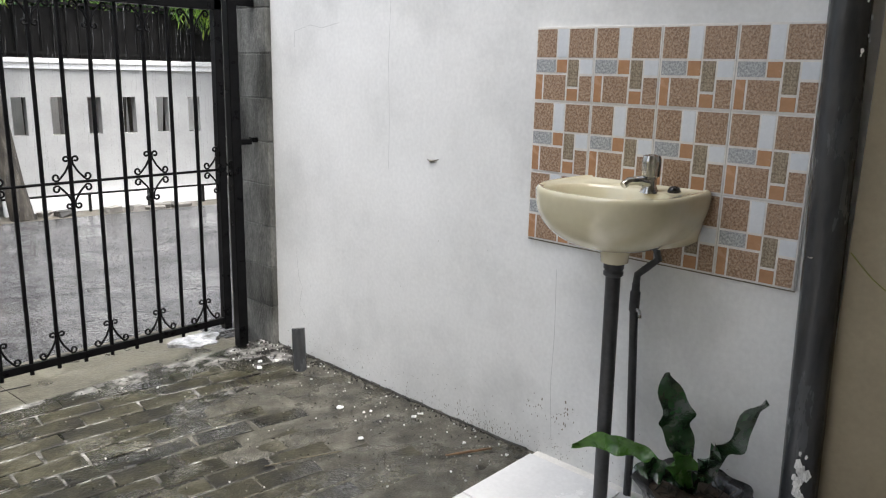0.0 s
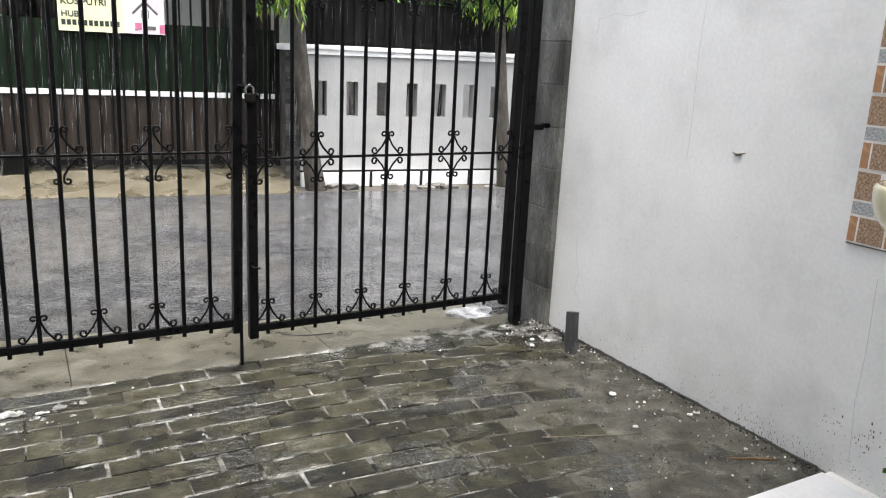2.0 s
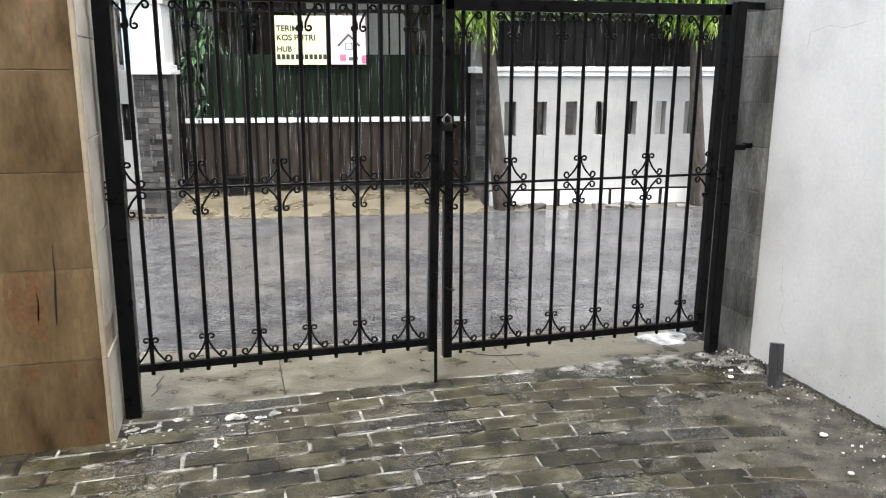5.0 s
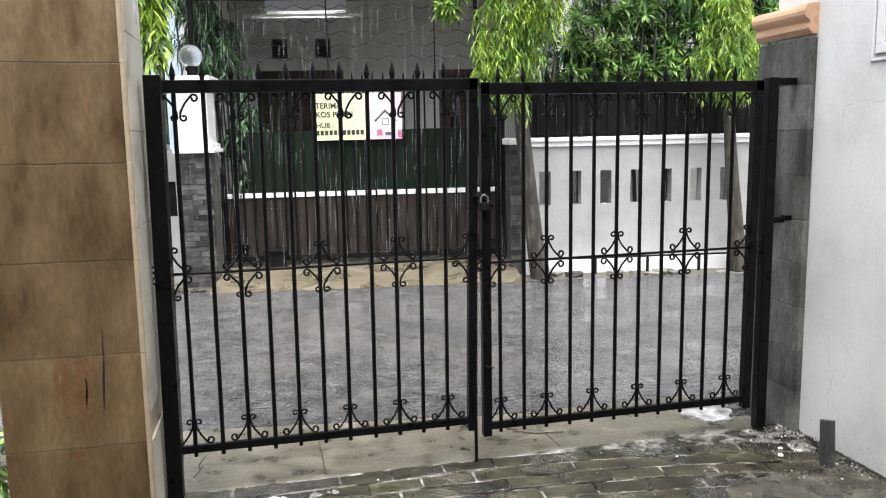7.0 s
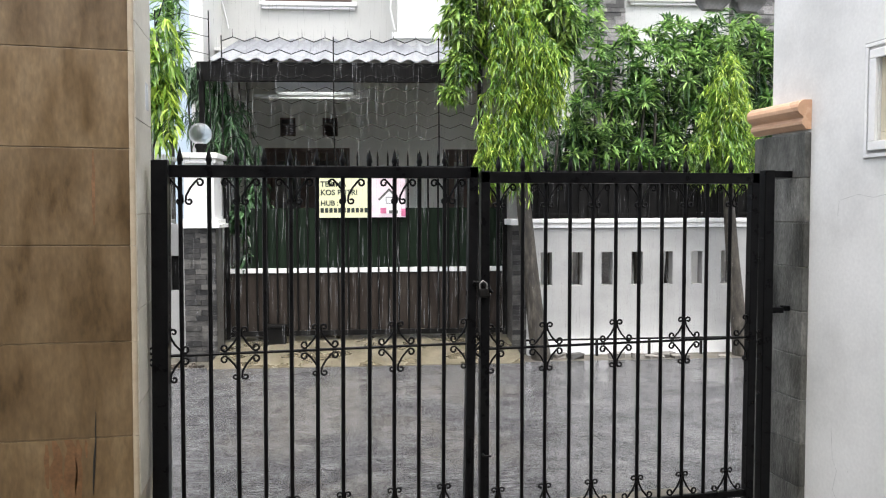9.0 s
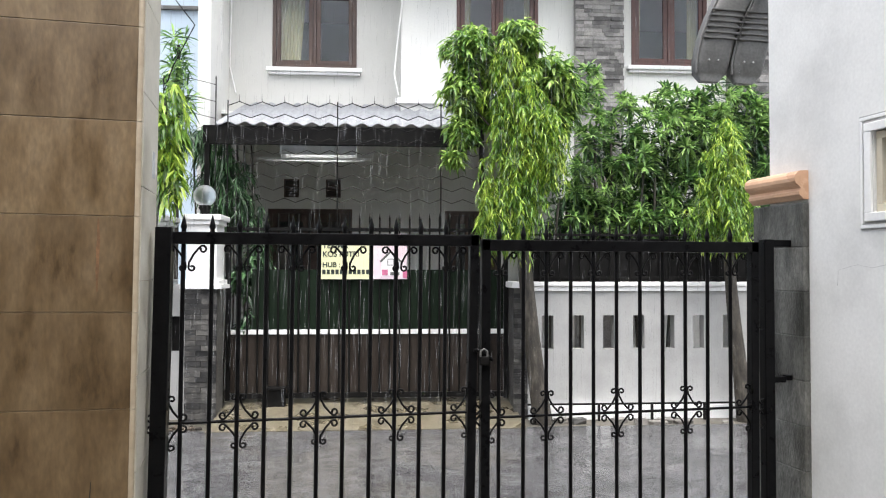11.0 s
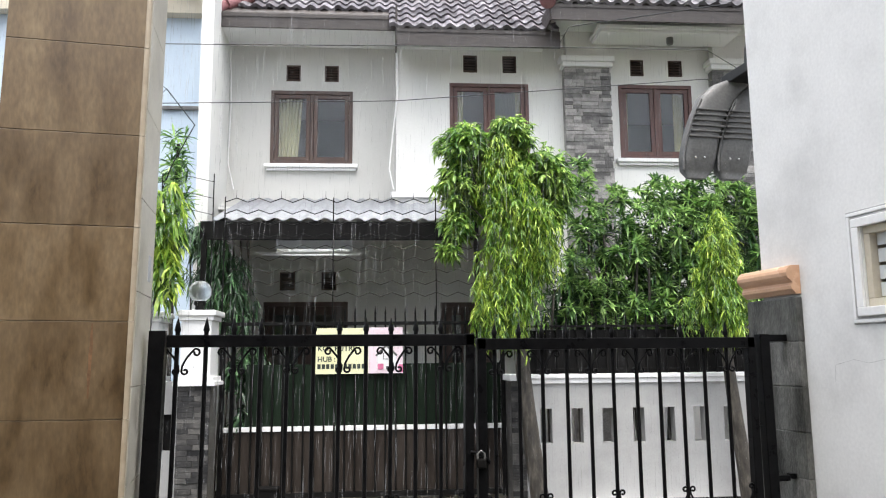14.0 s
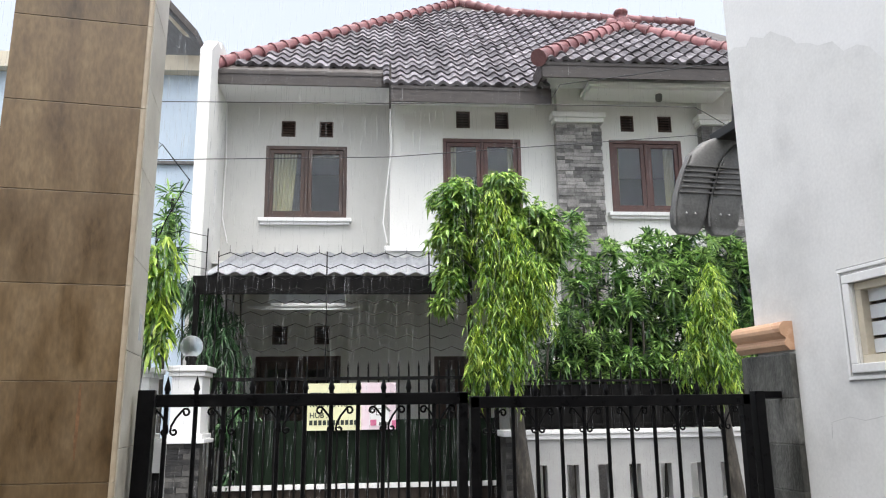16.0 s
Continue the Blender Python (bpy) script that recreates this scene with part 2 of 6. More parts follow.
M_patch = surface("mossy_concrete", [(0.015, 0.0143, 0.01), (0.05, 0.0465, 0.033), (0.092, 0.086, 0.066), (0.165, 0.157, 0.132)], 9.0, (0.12, 0.6), 0.9, 160, grain=0.6, wet=0.48, wet_scale=4)
M_apron = surface("tan_wet_concrete", [(0.04, 0.036, 0.026), (0.085, 0.078, 0.058), (0.12, 0.111, 0.085), (0.15, 0.142, 0.115)], 7.0, (0.25, 0.5), 0.3, 70, grain=0.35)
M_ramp = surface("yellowish_wet_concrete", [(0.07, 0.06, 0.038), (0.115, 0.1, 0.068), (0.16, 0.14, 0.1)], 4.0, (0.2, 0.55), 0.2, 90, wet=0.5)
M_black = surface("black_gloss_paint", [(0.0025, 0.0025, 0.003), (0.007, 0.007, 0.0075)], 14.0, (0.25, 0.42), 0.04, 120, grain=0.2, shine=0.1)
M_far_black = surface("black_iron_paint", [(0.004, 0.004, 0.004), (0.01, 0.0095, 0.009)], 8.0, (0.4, 0.6), 0.05, 60, shine=0.1)
M_tan = surface("tan_stone_tile", [(0.046, 0.027, 0.011), (0.098, 0.063, 0.029), (0.13, 0.087, 0.042), (0.168, 0.119, 0.063)], 5.5, (0.35, 0.6), 0.14, 38, vary="object", amount=0.07, grain=0.22, stretch=(1.5, 1.5, 0.55), contrast=(0.28, 0.72))
M_pale_tile = surface("pale_cream_tile", [(0.36, 0.335, 0.28), (0.5, 0.475, 0.41), (0.56, 0.54, 0.48)], 7.0, (0.3, 0.5), 0.08, 60, vary="object", amount=0.06, grain=0.06)
M_nose = surface("tan_edge_trim", [(0.3, 0.24, 0.17), (0.42, 0.36, 0.27)], 6.0, (0.35, 0.55), 0.08, 60, grain=0.08)
M_stain = surface("rusty_stain", [(0.1, 0.05, 0.02), (0.17, 0.09, 0.04)], 9.0, (0.5, 0.7), 0.1, 60)
M_block = surface("wet_concrete_block", [(0.02, 0.02, 0.018), (0.065, 0.065, 0.058), (0.12, 0.12, 0.11), (0.19, 0.19, 0.175)], 6.5, (0.35, 0.7), 0.5, 70, vary="object", amount=0.1, stretch=(1.3, 1.3, 0.55), grain=0.35)
M_peach = surface("peach_cornice_paint", [(0.52, 0.31, 0.19), (0.66, 0.42, 0.27)], 4.0, (0.25, 0.4), 0.05, 60, grain=0.05)
M_pvc = surface("grey_pvc", [(0.02, 0.021, 0.023), (0.045, 0.047, 0.05), (0.075, 0.078, 0.082)], 7.0, (0.14, 0.34), 0.08, 60, stretch=(1, 1, 0.25), grain=0.15, shine=0.5)
M_dark_pipe = surface("dark_grey_pipe", [(0.02, 0.02, 0.022), (0.045, 0.045, 0.047)], 8.0, (0.3, 0.5), 0.05, 60)
M_chrome = surface("worn_chrome", [(0.45, 0.44, 0.42), (0.62, 0.61, 0.6)], 20.0, (0.12, 0.3), 0.02, 80, metal=1.0, grain=0.1)
M_ceramic = surface("cream_glazed_ceramic", [(0.56, 0.51, 0.34), (0.66, 0.61, 0.44)], 3.0, (0.1, 0.2), 0.0, 40, coat=0.6, grain=0.03)
M_grout = surface("pale_grout", [(0.62, 0.6, 0.56), (0.74, 0.72, 0.69)], 12.0, (0.6, 0.8), 0.1, 80, grain=0.08)
M_t_brown = surface("speckled_brown_tile", [(0.19, 0.115, 0.075), (0.31, 0.205, 0.135), (0.41, 0.3, 0.215)], 130.0, (0.2, 0.35), 0.03, 240, grain=0.4)
M_t_orange = surface("orange_tile", [(0.37, 0.195, 0.1), (0.43, 0.24, 0.13)], 20.0, (0.2, 0.3), 0.02, 90, grain=0.08)
M_t_white = surface("blue_white_tile", [(0.62, 0.65, 0.68), (0.7, 0.72, 0.74)], 10.0, (0.15, 0.25), 0.0, 90, grain=0.04)
M_t_grey = surface("speckled_grey_tile", [(0.2, 0.21, 0.22), (0.5, 0.51, 0.51)], 140.0, (0.2, 0.35), 0.02, 300, grain=0.35)
M_t_olive = surface("speckled_olive_tile", [(0.13, 0.1, 0.07), (0.38, 0.31, 0.22)], 130.0, (0.2, 0.35), 0.02, 300, grain=0.35)
M_porch = surface("white_porch_tile", [(0.66, 0.66, 0.66), (0.76, 0.76, 0.75)], 3.0, (0.12, 0.3), 0.03, 60, grain=0.05)
M_pot = surface("black_plastic_pot", [(0.008, 0.008, 0.009), (0.02, 0.02, 0.02)], 9.0, (0.2, 0.4), 0.05, 80)
M_fern = surface("dark_glossy_fern", [(0.007, 0.026, 0.01), (0.02, 0.06, 0.02)], 9.0, (0.15, 0.3), 0.2, 60, coat=0.7, translucent=0.08)
M_fern_young = surface("young_fern_leaf", [(0.03, 0.1, 0.018), (0.09, 0.2, 0.035)], 9.0, (0.2, 0.35), 0.2, 60, translucent=0.2)
M_husk = surface("dry_husk", [(0.014, 0.011, 0.008), (0.06, 0.045, 0.03)], 30.0, (0.6, 0.9), 0.4, 80, vary="island")
M_husk_green = surface("olive_tendril", [(0.16, 0.15, 0.03), (0.24, 0.22, 0.06)], 20.0, (0.4, 0.6), 0.1, 60)
M_flake = surface("white_paint_flake", [(0.62, 0.62, 0.6), (0.8, 0.8, 0.78)], 20.0, (0.3, 0.6), 0.1, 90, vary="island", amount=0.15)
M_grit = surface("wet_mixed_grit", [(0.006, 0.006, 0.005), (0.035, 0.033, 0.026), (0.1, 0.095, 0.08), (0.3, 0.29, 0.27)], 20.0, (0.15, 0.5), 0.1, 90, vary="island", amount=0.6, contrast=(0.2, 0.85))
M_crack_and_shade = surface("crack_and_groove_shade", [(0.3, 0.3, 0.29), (0.45, 0.45, 0.44)], 40.0, (0.6, 0.9), 0.0, 90)
M_lime = surface("grey_lime_film", [(0.15, 0.15, 0.142), (0.36, 0.36, 0.345)], 30.0, (0.15, 0.4), 0.1, 90, vary="island")
M_mould_and_shadow = surface("dark_mould_and_shadow", [(0.09, 0.08, 0.055), (0.2, 0.17, 0.12)], 60.0, (0.6, 0.9), 0.1, 90)
M_wood = surface("dark_brown_window_wood", [(0.045, 0.026, 0.02), (0.085, 0.05, 0.038)], 5.0, (0.35, 0.55), 0.1, 50, stretch=(3, 3, 0.5))
M_redwood = surface("reddish_window_wood", [(0.07, 0.032, 0.026), (0.125, 0.058, 0.048)], 5.0, (0.35, 0.55), 0.1, 50, stretch=(3, 3, 0.5))
M_glass = glass("window_glass")
M_curtain = surface("pale_yellow_curtain", [(0.5, 0.44, 0.26), (0.66, 0.6, 0.4)], 5.0, (0.7, 0.9), 0.05, 60)
# grey base colour that puts the dimness of unseen rooms into their surfaces
M_dark_room = surface("grey_of_unlit_rooms", [(0.2, 0.2, 0.19), (0.3, 0.3, 0.29)], 2.0, (0.7, 0.9), 0.0, 40)
M_rooftile = surface("grey_brown_roof_tile", [(0.06, 0.055, 0.061), (0.125, 0.116, 0.127), (0.2, 0.19, 0.205)], 5.0, (0.36, 0.52), 0.15, 60, vary="object", amount=0.25, shine=0.25)
M_rooftile_far = surface("grey_roof_tile", [(0.06, 0.055, 0.061), (0.125, 0.116, 0.127), (0.2, 0.19, 0.205)], 5.0, (0.36, 0.52), 0.15, 60, vary="island", amount=0.25, shine=0.25)
M_ridge = surface("red_ridge_tile", [(0.17, 0.068, 0.07), (0.27, 0.125, 0.13)], 6.0, (0.35, 0.55), 0.1, 60, vary="object", amount=0.15)
M_fascia = surface("dark_fascia_board", [(0.025, 0.02, 0.018), (0.055, 0.046, 0.042)], 6.0, (0.4, 0.6), 0.15, 70, stretch=(1, 1, 4))
M_stone = surface("grey_ledge_stone", [(0.09, 0.086, 0.083), (0.19, 0.183, 0.176), (0.29, 0.275, 0.265)], 8.0, (0.45, 0.7), 0.5, 60, vary="object", amount=0.3)
M_stone_dark = surface("dark_ledge_stone", [(0.014, 0.014, 0.014), (0.038, 0.036, 0.034), (0.08, 0.077, 0.07)], 8.0, (0.4, 0.65), 0.5, 60, vary="object", amount=0.35)
M_green = surface("dark_green_sheet", [(0.005, 0.0105, 0.0055), (0.01, 0.0195, 0.0105)], 2.5, (0.5, 0.65), 0.1, 30, shine=0.12, stretch=(3, 3, 0.4))
M_brown = surface("brown_sheet", [(0.022, 0.017, 0.014), (0.042, 0.034, 0.028)], 2.5, (0.4, 0.6), 0.1, 30, shine=0.15, stretch=(2, 2, 0.4))
M_yellow_print = surface("pale_yellow_vinyl", [(0.72, 0.71, 0.42), (0.79, 0.78, 0.54)], 2.0, (0.3, 0.5), 0.05, 20, grain=0.03)
M_pink_print = surface("pink_vinyl", [(0.73, 0.55, 0.61), (0.78, 0.7, 0.74)], 4.0, (0.3, 0.5), 0.05, 20, grain=0.03)
M_rose_print = surface("rose_print", [(0.55, 0.12, 0.25), (0.6, 0.18, 0.3)], 4.0, (0.3, 0.5), 0.0, 20)
M_white_print = surface("white_print", [(0.74, 0.74, 0.74), (0.8, 0.8, 0.8)], 4.0, (0.3, 0.5), 0.0, 20, grain=0.03)
M_ink = surface("black_ink", [(0.02, 0.03, 0.025), (0.03, 0.04, 0.03)], 4.0, (0.4, 0.5), 0.0, 20)
M_sheet = surface("pale_grey_roof_sheet", [(0.3, 0.315, 0.34), (0.42, 0.44, 0.47)], 3.0, (0.3, 0.45), 0.05, 40, translucent=0.45)
M_blue = surface("pale_blue_paint", [(0.42, 0.52, 0.62), (0.52, 0.61, 0.7)], 1.0, (0.6, 0.8), 0.05, 40, grain=0.05)
M_globe = glass("frosted_globe_glass", (0.84, 0.86, 0.86), 0.45)
M_lamp_shell = surface("grey_lamp_shell", [(0.08, 0.08, 0.077), (0.125, 0.125, 0.12)], 6.0, (0.4, 0.55), 0.08, 70)
M_cable = surface("black_cable", [(0.01, 0.01, 0.01), (0.02, 0.02, 0.02)], 9.0, (0.4, 0.6), 0.0, 40)
M_bark = surface("wet_bark", [(0.012, 0.0105, 0.008), (0.04, 0.034, 0.026), (0.1, 0.09, 0.072)], 14.0, (0.5, 0.8), 0.9, 60, stretch=(1, 1, 0.35))
M_leaf = surface("mango_leaf", [(0.075, 0.19, 0.04), (0.2, 0.36, 0.075), (0.36, 0.5, 0.12)], 1.2, (0.25, 0.42), 0.05, 40, vary="island", amount=0.4, translucent=0.42)
M_leaf_yellow = surface("yellow_green_leaf", [(0.07, 0.17, 0.03), (0.18, 0.34, 0.05), (0.36, 0.47, 0.07)], 1.2, (0.25, 0.42), 0.05, 40, vary="island", amount=0.4, translucent=0.42)
M_strap = surface("strap_leaf", [(0.065, 0.16, 0.05), (0.17, 0.33, 0.095), (0.35, 0.52, 0.17)], 1.5, (0.25, 0.4), 0.05, 40, vary="island", amount=0.4, translucent=0.38)
M_dim_leaf = surface("dark_green_and_shaded_leaf", [(0.025, 0.07, 0.03), (0.06, 0.14, 0.05)], 1.5, (0.3, 0.5), 0.05, 40, vary="island", amount=0.35, translucent=0.2)
M_tube = glow("fluorescent_tube", (0.95, 1.0, 1.0), 2.5)
M_rubble = surface("wet_rubble", [(0.06, 0.057, 0.05), (0.16, 0.15, 0.135)], 12.0, (0.3, 0.6), 0.5, 60, vary="object", amount=0.35)


def road_material():
    m = surface("wet_paved_road", [(0.03, 0.031, 0.033), (0.078, 0.079, 0.082), (0.13, 0.131, 0.134)], 6.0, (0.06, 0.26), 0.0, 45, wet=0.5, wet_scale=0.9, grain=0.4)
    nt = m.node_tree
    n, l = nt.nodes, nt.links
    co = n.new("ShaderNodeTexCoord")
    brick = n.new("ShaderNodeTexBrick")
    brick.inputs["Scale"].default_value = 1.0
    brick.inputs["Brick Width"].default_value, brick.inputs["Row Height"].default_value = 0.21, 0.105
    brick.inputs["Mortar Size"].default_value, brick.inputs["Mortar Smooth"].default_value = 0.008, 0.6
    l.new(co.outputs["Object"], brick.inputs["Vector"])
    ripple = n.new("ShaderNodeTexNoise")
    ripple.inputs["Scale"].default_value, ripple.inputs["Detail"].default_value = 30.0, 7
    mp = n.new("ShaderNodeMapping")
    mp.inputs["Scale"].default_value = (0.7, 1.5, 1)
    l.new(co.outputs["Object"], mp.inputs[0])
    l.new(mp.outputs[0], ripple.inputs["Vector"])
    mix = n.new("ShaderNodeMath")
    mix.operation = "MULTIPLY_ADD"
    l.new(brick.outputs["Fac"], mix.inputs[0])
    mix.inputs[1].default_value = -0.1
    l.new(ripple.outputs[0], mix.inputs[2])
    b = n.new("ShaderNodeBump")
    b.inputs["Strength"].default_value, b.inputs["Distance"].default_value = 1.0, 0.075
    l.new(mix.outputs[0], b.inputs["Height"])
    l.new(b.outputs[0], n["Principled BSDF"].inputs["Normal"])
    return m


M_road = road_material()

M_rain = bpy.data.materials.new("rain_water")
M_rain.use_nodes = True
rn, rl = M_rain.node_tree.nodes, M_rain.node_tree.links
clear, mixer = rn.new("ShaderNodeBsdfTransparent"), rn.new("ShaderNodeMixShader")
rn["Principled BSDF"].inputs["Base Color"].default_value = (0.85, 0.87, 0.9, 1)
rn["Principled BSDF"].inputs["Roughness"].default_value = 0.2
mixer.inputs[0].default_value = 0.16
rl.new(clear.outputs[0], mixer.inputs[1])
rl.new(rn["Principled BSDF"].outputs[0], mixer.inputs[2])
rl.new(mixer.outputs[0], rn["Material Output"].inputs[0])

# ---- ground, street and yard floor ----
structure("ground", cube(-60, 60, -30, 90, -0.4, -0.13), M_soil, "wet dark soil that reaches the horizon", "ground")
road = structure("road", cube(-45, 45, -4.6, -0.5, -0.3, -0.08), M_road, "wet grey paved street shining with rain", "road", FAR)
structure("road_verge", cube(-45, 45, -0.5, 0.3, -0.3, -0.092), M_soil, "strip of wet dirt beside the far wall", "verge", FAR)
structure("yard_bed", cube(-2.6, 2.45, 1.45, 3.3, -0.3, -0.0005), M_glint_mortar, "wet mortar bed under the yard pavers, joint glints in its colour", "floor")

apron = structure("driveway_apron", cube(-.68, 2.3, 3.29, 4.0, -.3, -.07), M_soil, "tan wet concrete apron under the gate", "driveway")
for x0, x1 in ((-0.68, 0.04), (0.044, 1.2), (1.204, 2.3)):
    bm = bmesh.new()
    lo = [(x0, 3.29, 0.0), (x1, 3.29, 0.0), (x1, 4.09 - .14 * x1, -0.045), (x0, 4.09 - .14 * x0, -0.045)]
    t4 = [bm.verts.new(p) for p in lo]
    b4 = [bm.verts.new((p[0], p[1], -0.3)) for p in lo]
    bm.faces.new(t4)
    for i in range(4):
        bm.faces.new((t4[i], b4[i], b4[(i + 1) % 4], t4[(i + 1) % 4]))
    bmesh.ops.recalc_face_normals(bm, faces=bm.faces)
    part("slab", bm, M_apron, apron)
for pts in (((-0.53, 3.74), (-0.55, 3.62), (-0.535, 3.56), (-0.56, 3.47)), ((1.05, 3.62), (1.16, 3.55), (1.3, 3.53))):
    part("crack", tube(bmesh.new(), [(x, y, -0.05 * (y - 3.29)) for x, y in pts], 0.003, 5), M_joint, apron)

bm = bmesh.new()
edge = [(1.42 + 0.05 * math.sin(k * .5) + .02 * math.sin(k * 1.7), 1.45 + k * 0.055) for k in range(22)]
outline = edge + [(1.7, 2.72), (2.0, 2.78), (2.2, 2.86), (2.45, 2.9), (2.45, 1.45)]
patch = structure("mortar_patch", prism(bm, outline, "z", -0.02, 0.0012), M_patch, "mossy grey mortar patch over the pavers", "floor")

# flat patch whose white colour stands in for sky glare on a puddle
bm = bmesh.new()
prism(bm, [(2.16 + .12 * math.cos(a) * (1 + .3 * math.sin(3 * a) + .09 * math.sin(7 * a + 1)), 3.53 + .13 * math.sin(a) * (1 + .25 * math.cos(2 * a) + .07 * math.sin(9 * a))) for a in (2 * math.pi * k / 60 for k in range(60))], "z", -.03, -.005)
structure("puddle_glare", bm, M_puddle_glare, "white patch painted as puddle glare on the concrete apron", "residue")

# porch where the camera stands, with unseen ceiling and walls added to bound light
porch = structure("porch_floor", cube(-2.6, 2.45, -2.6, 1.45, -0.3, 0.012), M_grout, "white tiled porch floor edge", "floor")
structure("unseen_porch_ceiling", cube(-2.6, 2.44, -2.6, 0.9, 3.3, 3.45), M_cream, "unseen cream porch ceiling, its edge set by the light", "ceiling")
structure("unseen_wall_back", cube(-2.75, 2.6, -2.75, -2.6, -0.3, 3.45), M_cream, "unseen cream wall added behind the porch", "wall")
structure("unseen_wall_left", prism(bmesh.new(), [(-2.6, -0.3), (3.65, -0.3), (3.65, 2.2), (0.95, 2.2), (0.95, 3.45), (-2.6, 3.45)], "x", -2.75, -2.6), M_cream, "unseen cream yard wall added to bound the light", "wall")

# right yard wall with a small window
W = 2.45
yard_wall = structure("wall_right", pierced(bmesh.new(), -2.6, 3.49, -0.3, 5.2, W, W + 0.16, [(2.34, 2.765, 1.89, 2.25)], "x"),
                      M_wall, "white painted yard wall with hairline cracks", "wall")
# cream wall, coloured as it looks in the porch shade
structure("house_wall", cube(2.405, 2.449, -2.6, 0.435, 0.012, 3.3), M_shade_cream, "cream house wall beside the sink with shade in its colour", "wall")
for pts in (((2.324, 1.9), (2.318, 1.75), (2.33, 1.5), (2.322, 1.25), (2.325, 1.04)),
            ((2.997, 1.56), (2.99, 1.635), (2.87, 1.66), (2.78, 1.645), (2.658, 1.666)),
            ((3.011, 0.56), (3.0, 0.42), (2.97, 0.36), (2.995, 0.258), (2.94, 0.2)),
            ((1.413, 0.76), (1.405, 0.5), (1.41, 0.3), (1.392, 0.08))):
    part("crack", tube(bmesh.new(), [(W + 0.0005, y, z) for y, z in pts], 0.001, 5), M_crack_and_shade, yard_wall)
bm = bmesh.new()
tube(bm, [(W, 2.09, 1.105), (W - 0.006, 2.06, 1.098), (W - 0.004, 2.02, 1.11)], [0.001, 0.005, 0.001], 6)
tube(bm, [(W, 2.05, 1.097), (W - 0.006, 2.035, 1.104)], 0.002, 5)
part("chipped_hole", bm, M_mould_and_shadow, yard_wall, "dark chipped nail hole")
bm = bmesh.new()
rng = random.Random(5)
for k in range(560):
    y, z, r, tall = rng.uniform(0.6, 3.1), abs(rng.gauss(0, 0.075)) + 0.008, rng.uniform(0.0008, 0.002), rng.uniform(1, 2.4)
    if k % 5 == 0:
        y, z, r, tall = rng.gauss(1.72, 0.16), abs(rng.gauss(0, 0.035)) + 0.012, rng.uniform(0.0008, 0.002), rng.uniform(1.5, 5)
    elif k % 11 == 0:
        y, z, r = rng.gauss(rng.choice((1.33, 1.47)), 0.03), abs(rng.gauss(0.2, 0.03)), rng.uniform(0.001, 0.004)
    elif k % 29 == 0:
        y, z, r = rng.uniform(0.6, 3.1), rng.uniform(0.1, 1.5), rng.uniform(0.0008, 0.0016)
    a = rng.uniform(0, 3)
    bm.faces.new([bm.verts.new((W - 0.0012, y + r * math.cos(a + t) * rng.uniform(0.5, 1.2), z + tall * r * math.sin(a + t))) for t in (0, 1.2, 2.5, 3.8, 5)])
ob = part("mould_specks", bm, M_mould_and_shadow, yard_wall, "dark mould specks")
tagged(ob, kind="stuff")

line = [(3.488, 3.72), (3.42, 3.74), (3.33, 3.69), (3.26, 3.71), (3.18, 3.64), (3.1, 3.66), (3.036, 3.61), (2.97, 3.57), (2.92, 3.5), (2.85, 3.45), (2.773, 3.41), (2.7, 3.4), (2.62, 3.33), (2.55, 3.31), (2.476, 3.25), (2.404, 3.15), (2.3, 3.12), (2.0, 3.05), (1.5, 3.0), (1.5, 5.15), (3.488, 5.15)]
bm = prism(bmesh.new(), [(y + .012 * math.sin(k * 2.7), z + .014 * math.sin(k * 5.1)) if k < 18 else (y, z) for k, (y, z) in enumerate(line)], "x", W - .0006, W - .0001)
part("repainted_band", bm, M_trim, yard_wall, "brighter repainted upper band")

window = thing("window_1", (W, 2.56, 1.82), "small white-moulded window with slatted glass in the yard wall", "window", kind="structure")


def ring(a0, a1, z0, z1, w, d0, d1, bevel=0.0, axis="x"):
    bm = bmesh.new()
    for p in ((a0, a1, z1 - w, z1), (a0, a1, z0, z0 + w), (a0, a0 + w, z0 + w, z1 - w), (a1 - w, a1, z0 + w, z1 - w)):
        if axis == "x":
            box(bm, d0, d1, p[0], p[1], p[2], p[3], bevel)
        else:
            box(bm, p[0], p[1], d0, d1, p[2], p[3], bevel)
    return bm


part("outer_moulding", ring(2.27, 2.838, 1.82, 2.318, 0.016, W - 0.009, W - 0.0005, 0.003), M_trim, window)
part("inner_moulding", ring(2.3, 2.808, 1.85, 2.288, 0.04, W - 0.015, W - 0.0005, 0.004), M_trim, window)
# grey rings paint shade into the groove and along the moulding's outer edge
part("groove", ring(2.2905, 2.8175, 1.8405, 2.2975, .009, W - .005, W - .0004), M_crack_and_shade, window, "grey strip painted as the groove's shade")
part("outline", ring(2.264, 2.844, 1.814, 2.324, .0055, W - .003, W - .0004), M_crack_and_shade, window, "thin grey line painted as shade round the moulding")
frame_w = part("window_frame", ring(2.341, 2.764, 1.891, 2.249, 0.035, W + 0.012, W + 0.09, 0.004), M_cream, window, "beige window frame")
for k in range(4):
    z = 1.935 + 0.075 * k
    part("slat", cube(W + 0.05, W + 0.056, 2.377, 2.728, z, z + 0.06), M_t_white, window, "frosted glass slat")
# panel closes the opening; its grey stands in for an unlit room
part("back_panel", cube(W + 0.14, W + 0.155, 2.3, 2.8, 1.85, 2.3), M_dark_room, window)

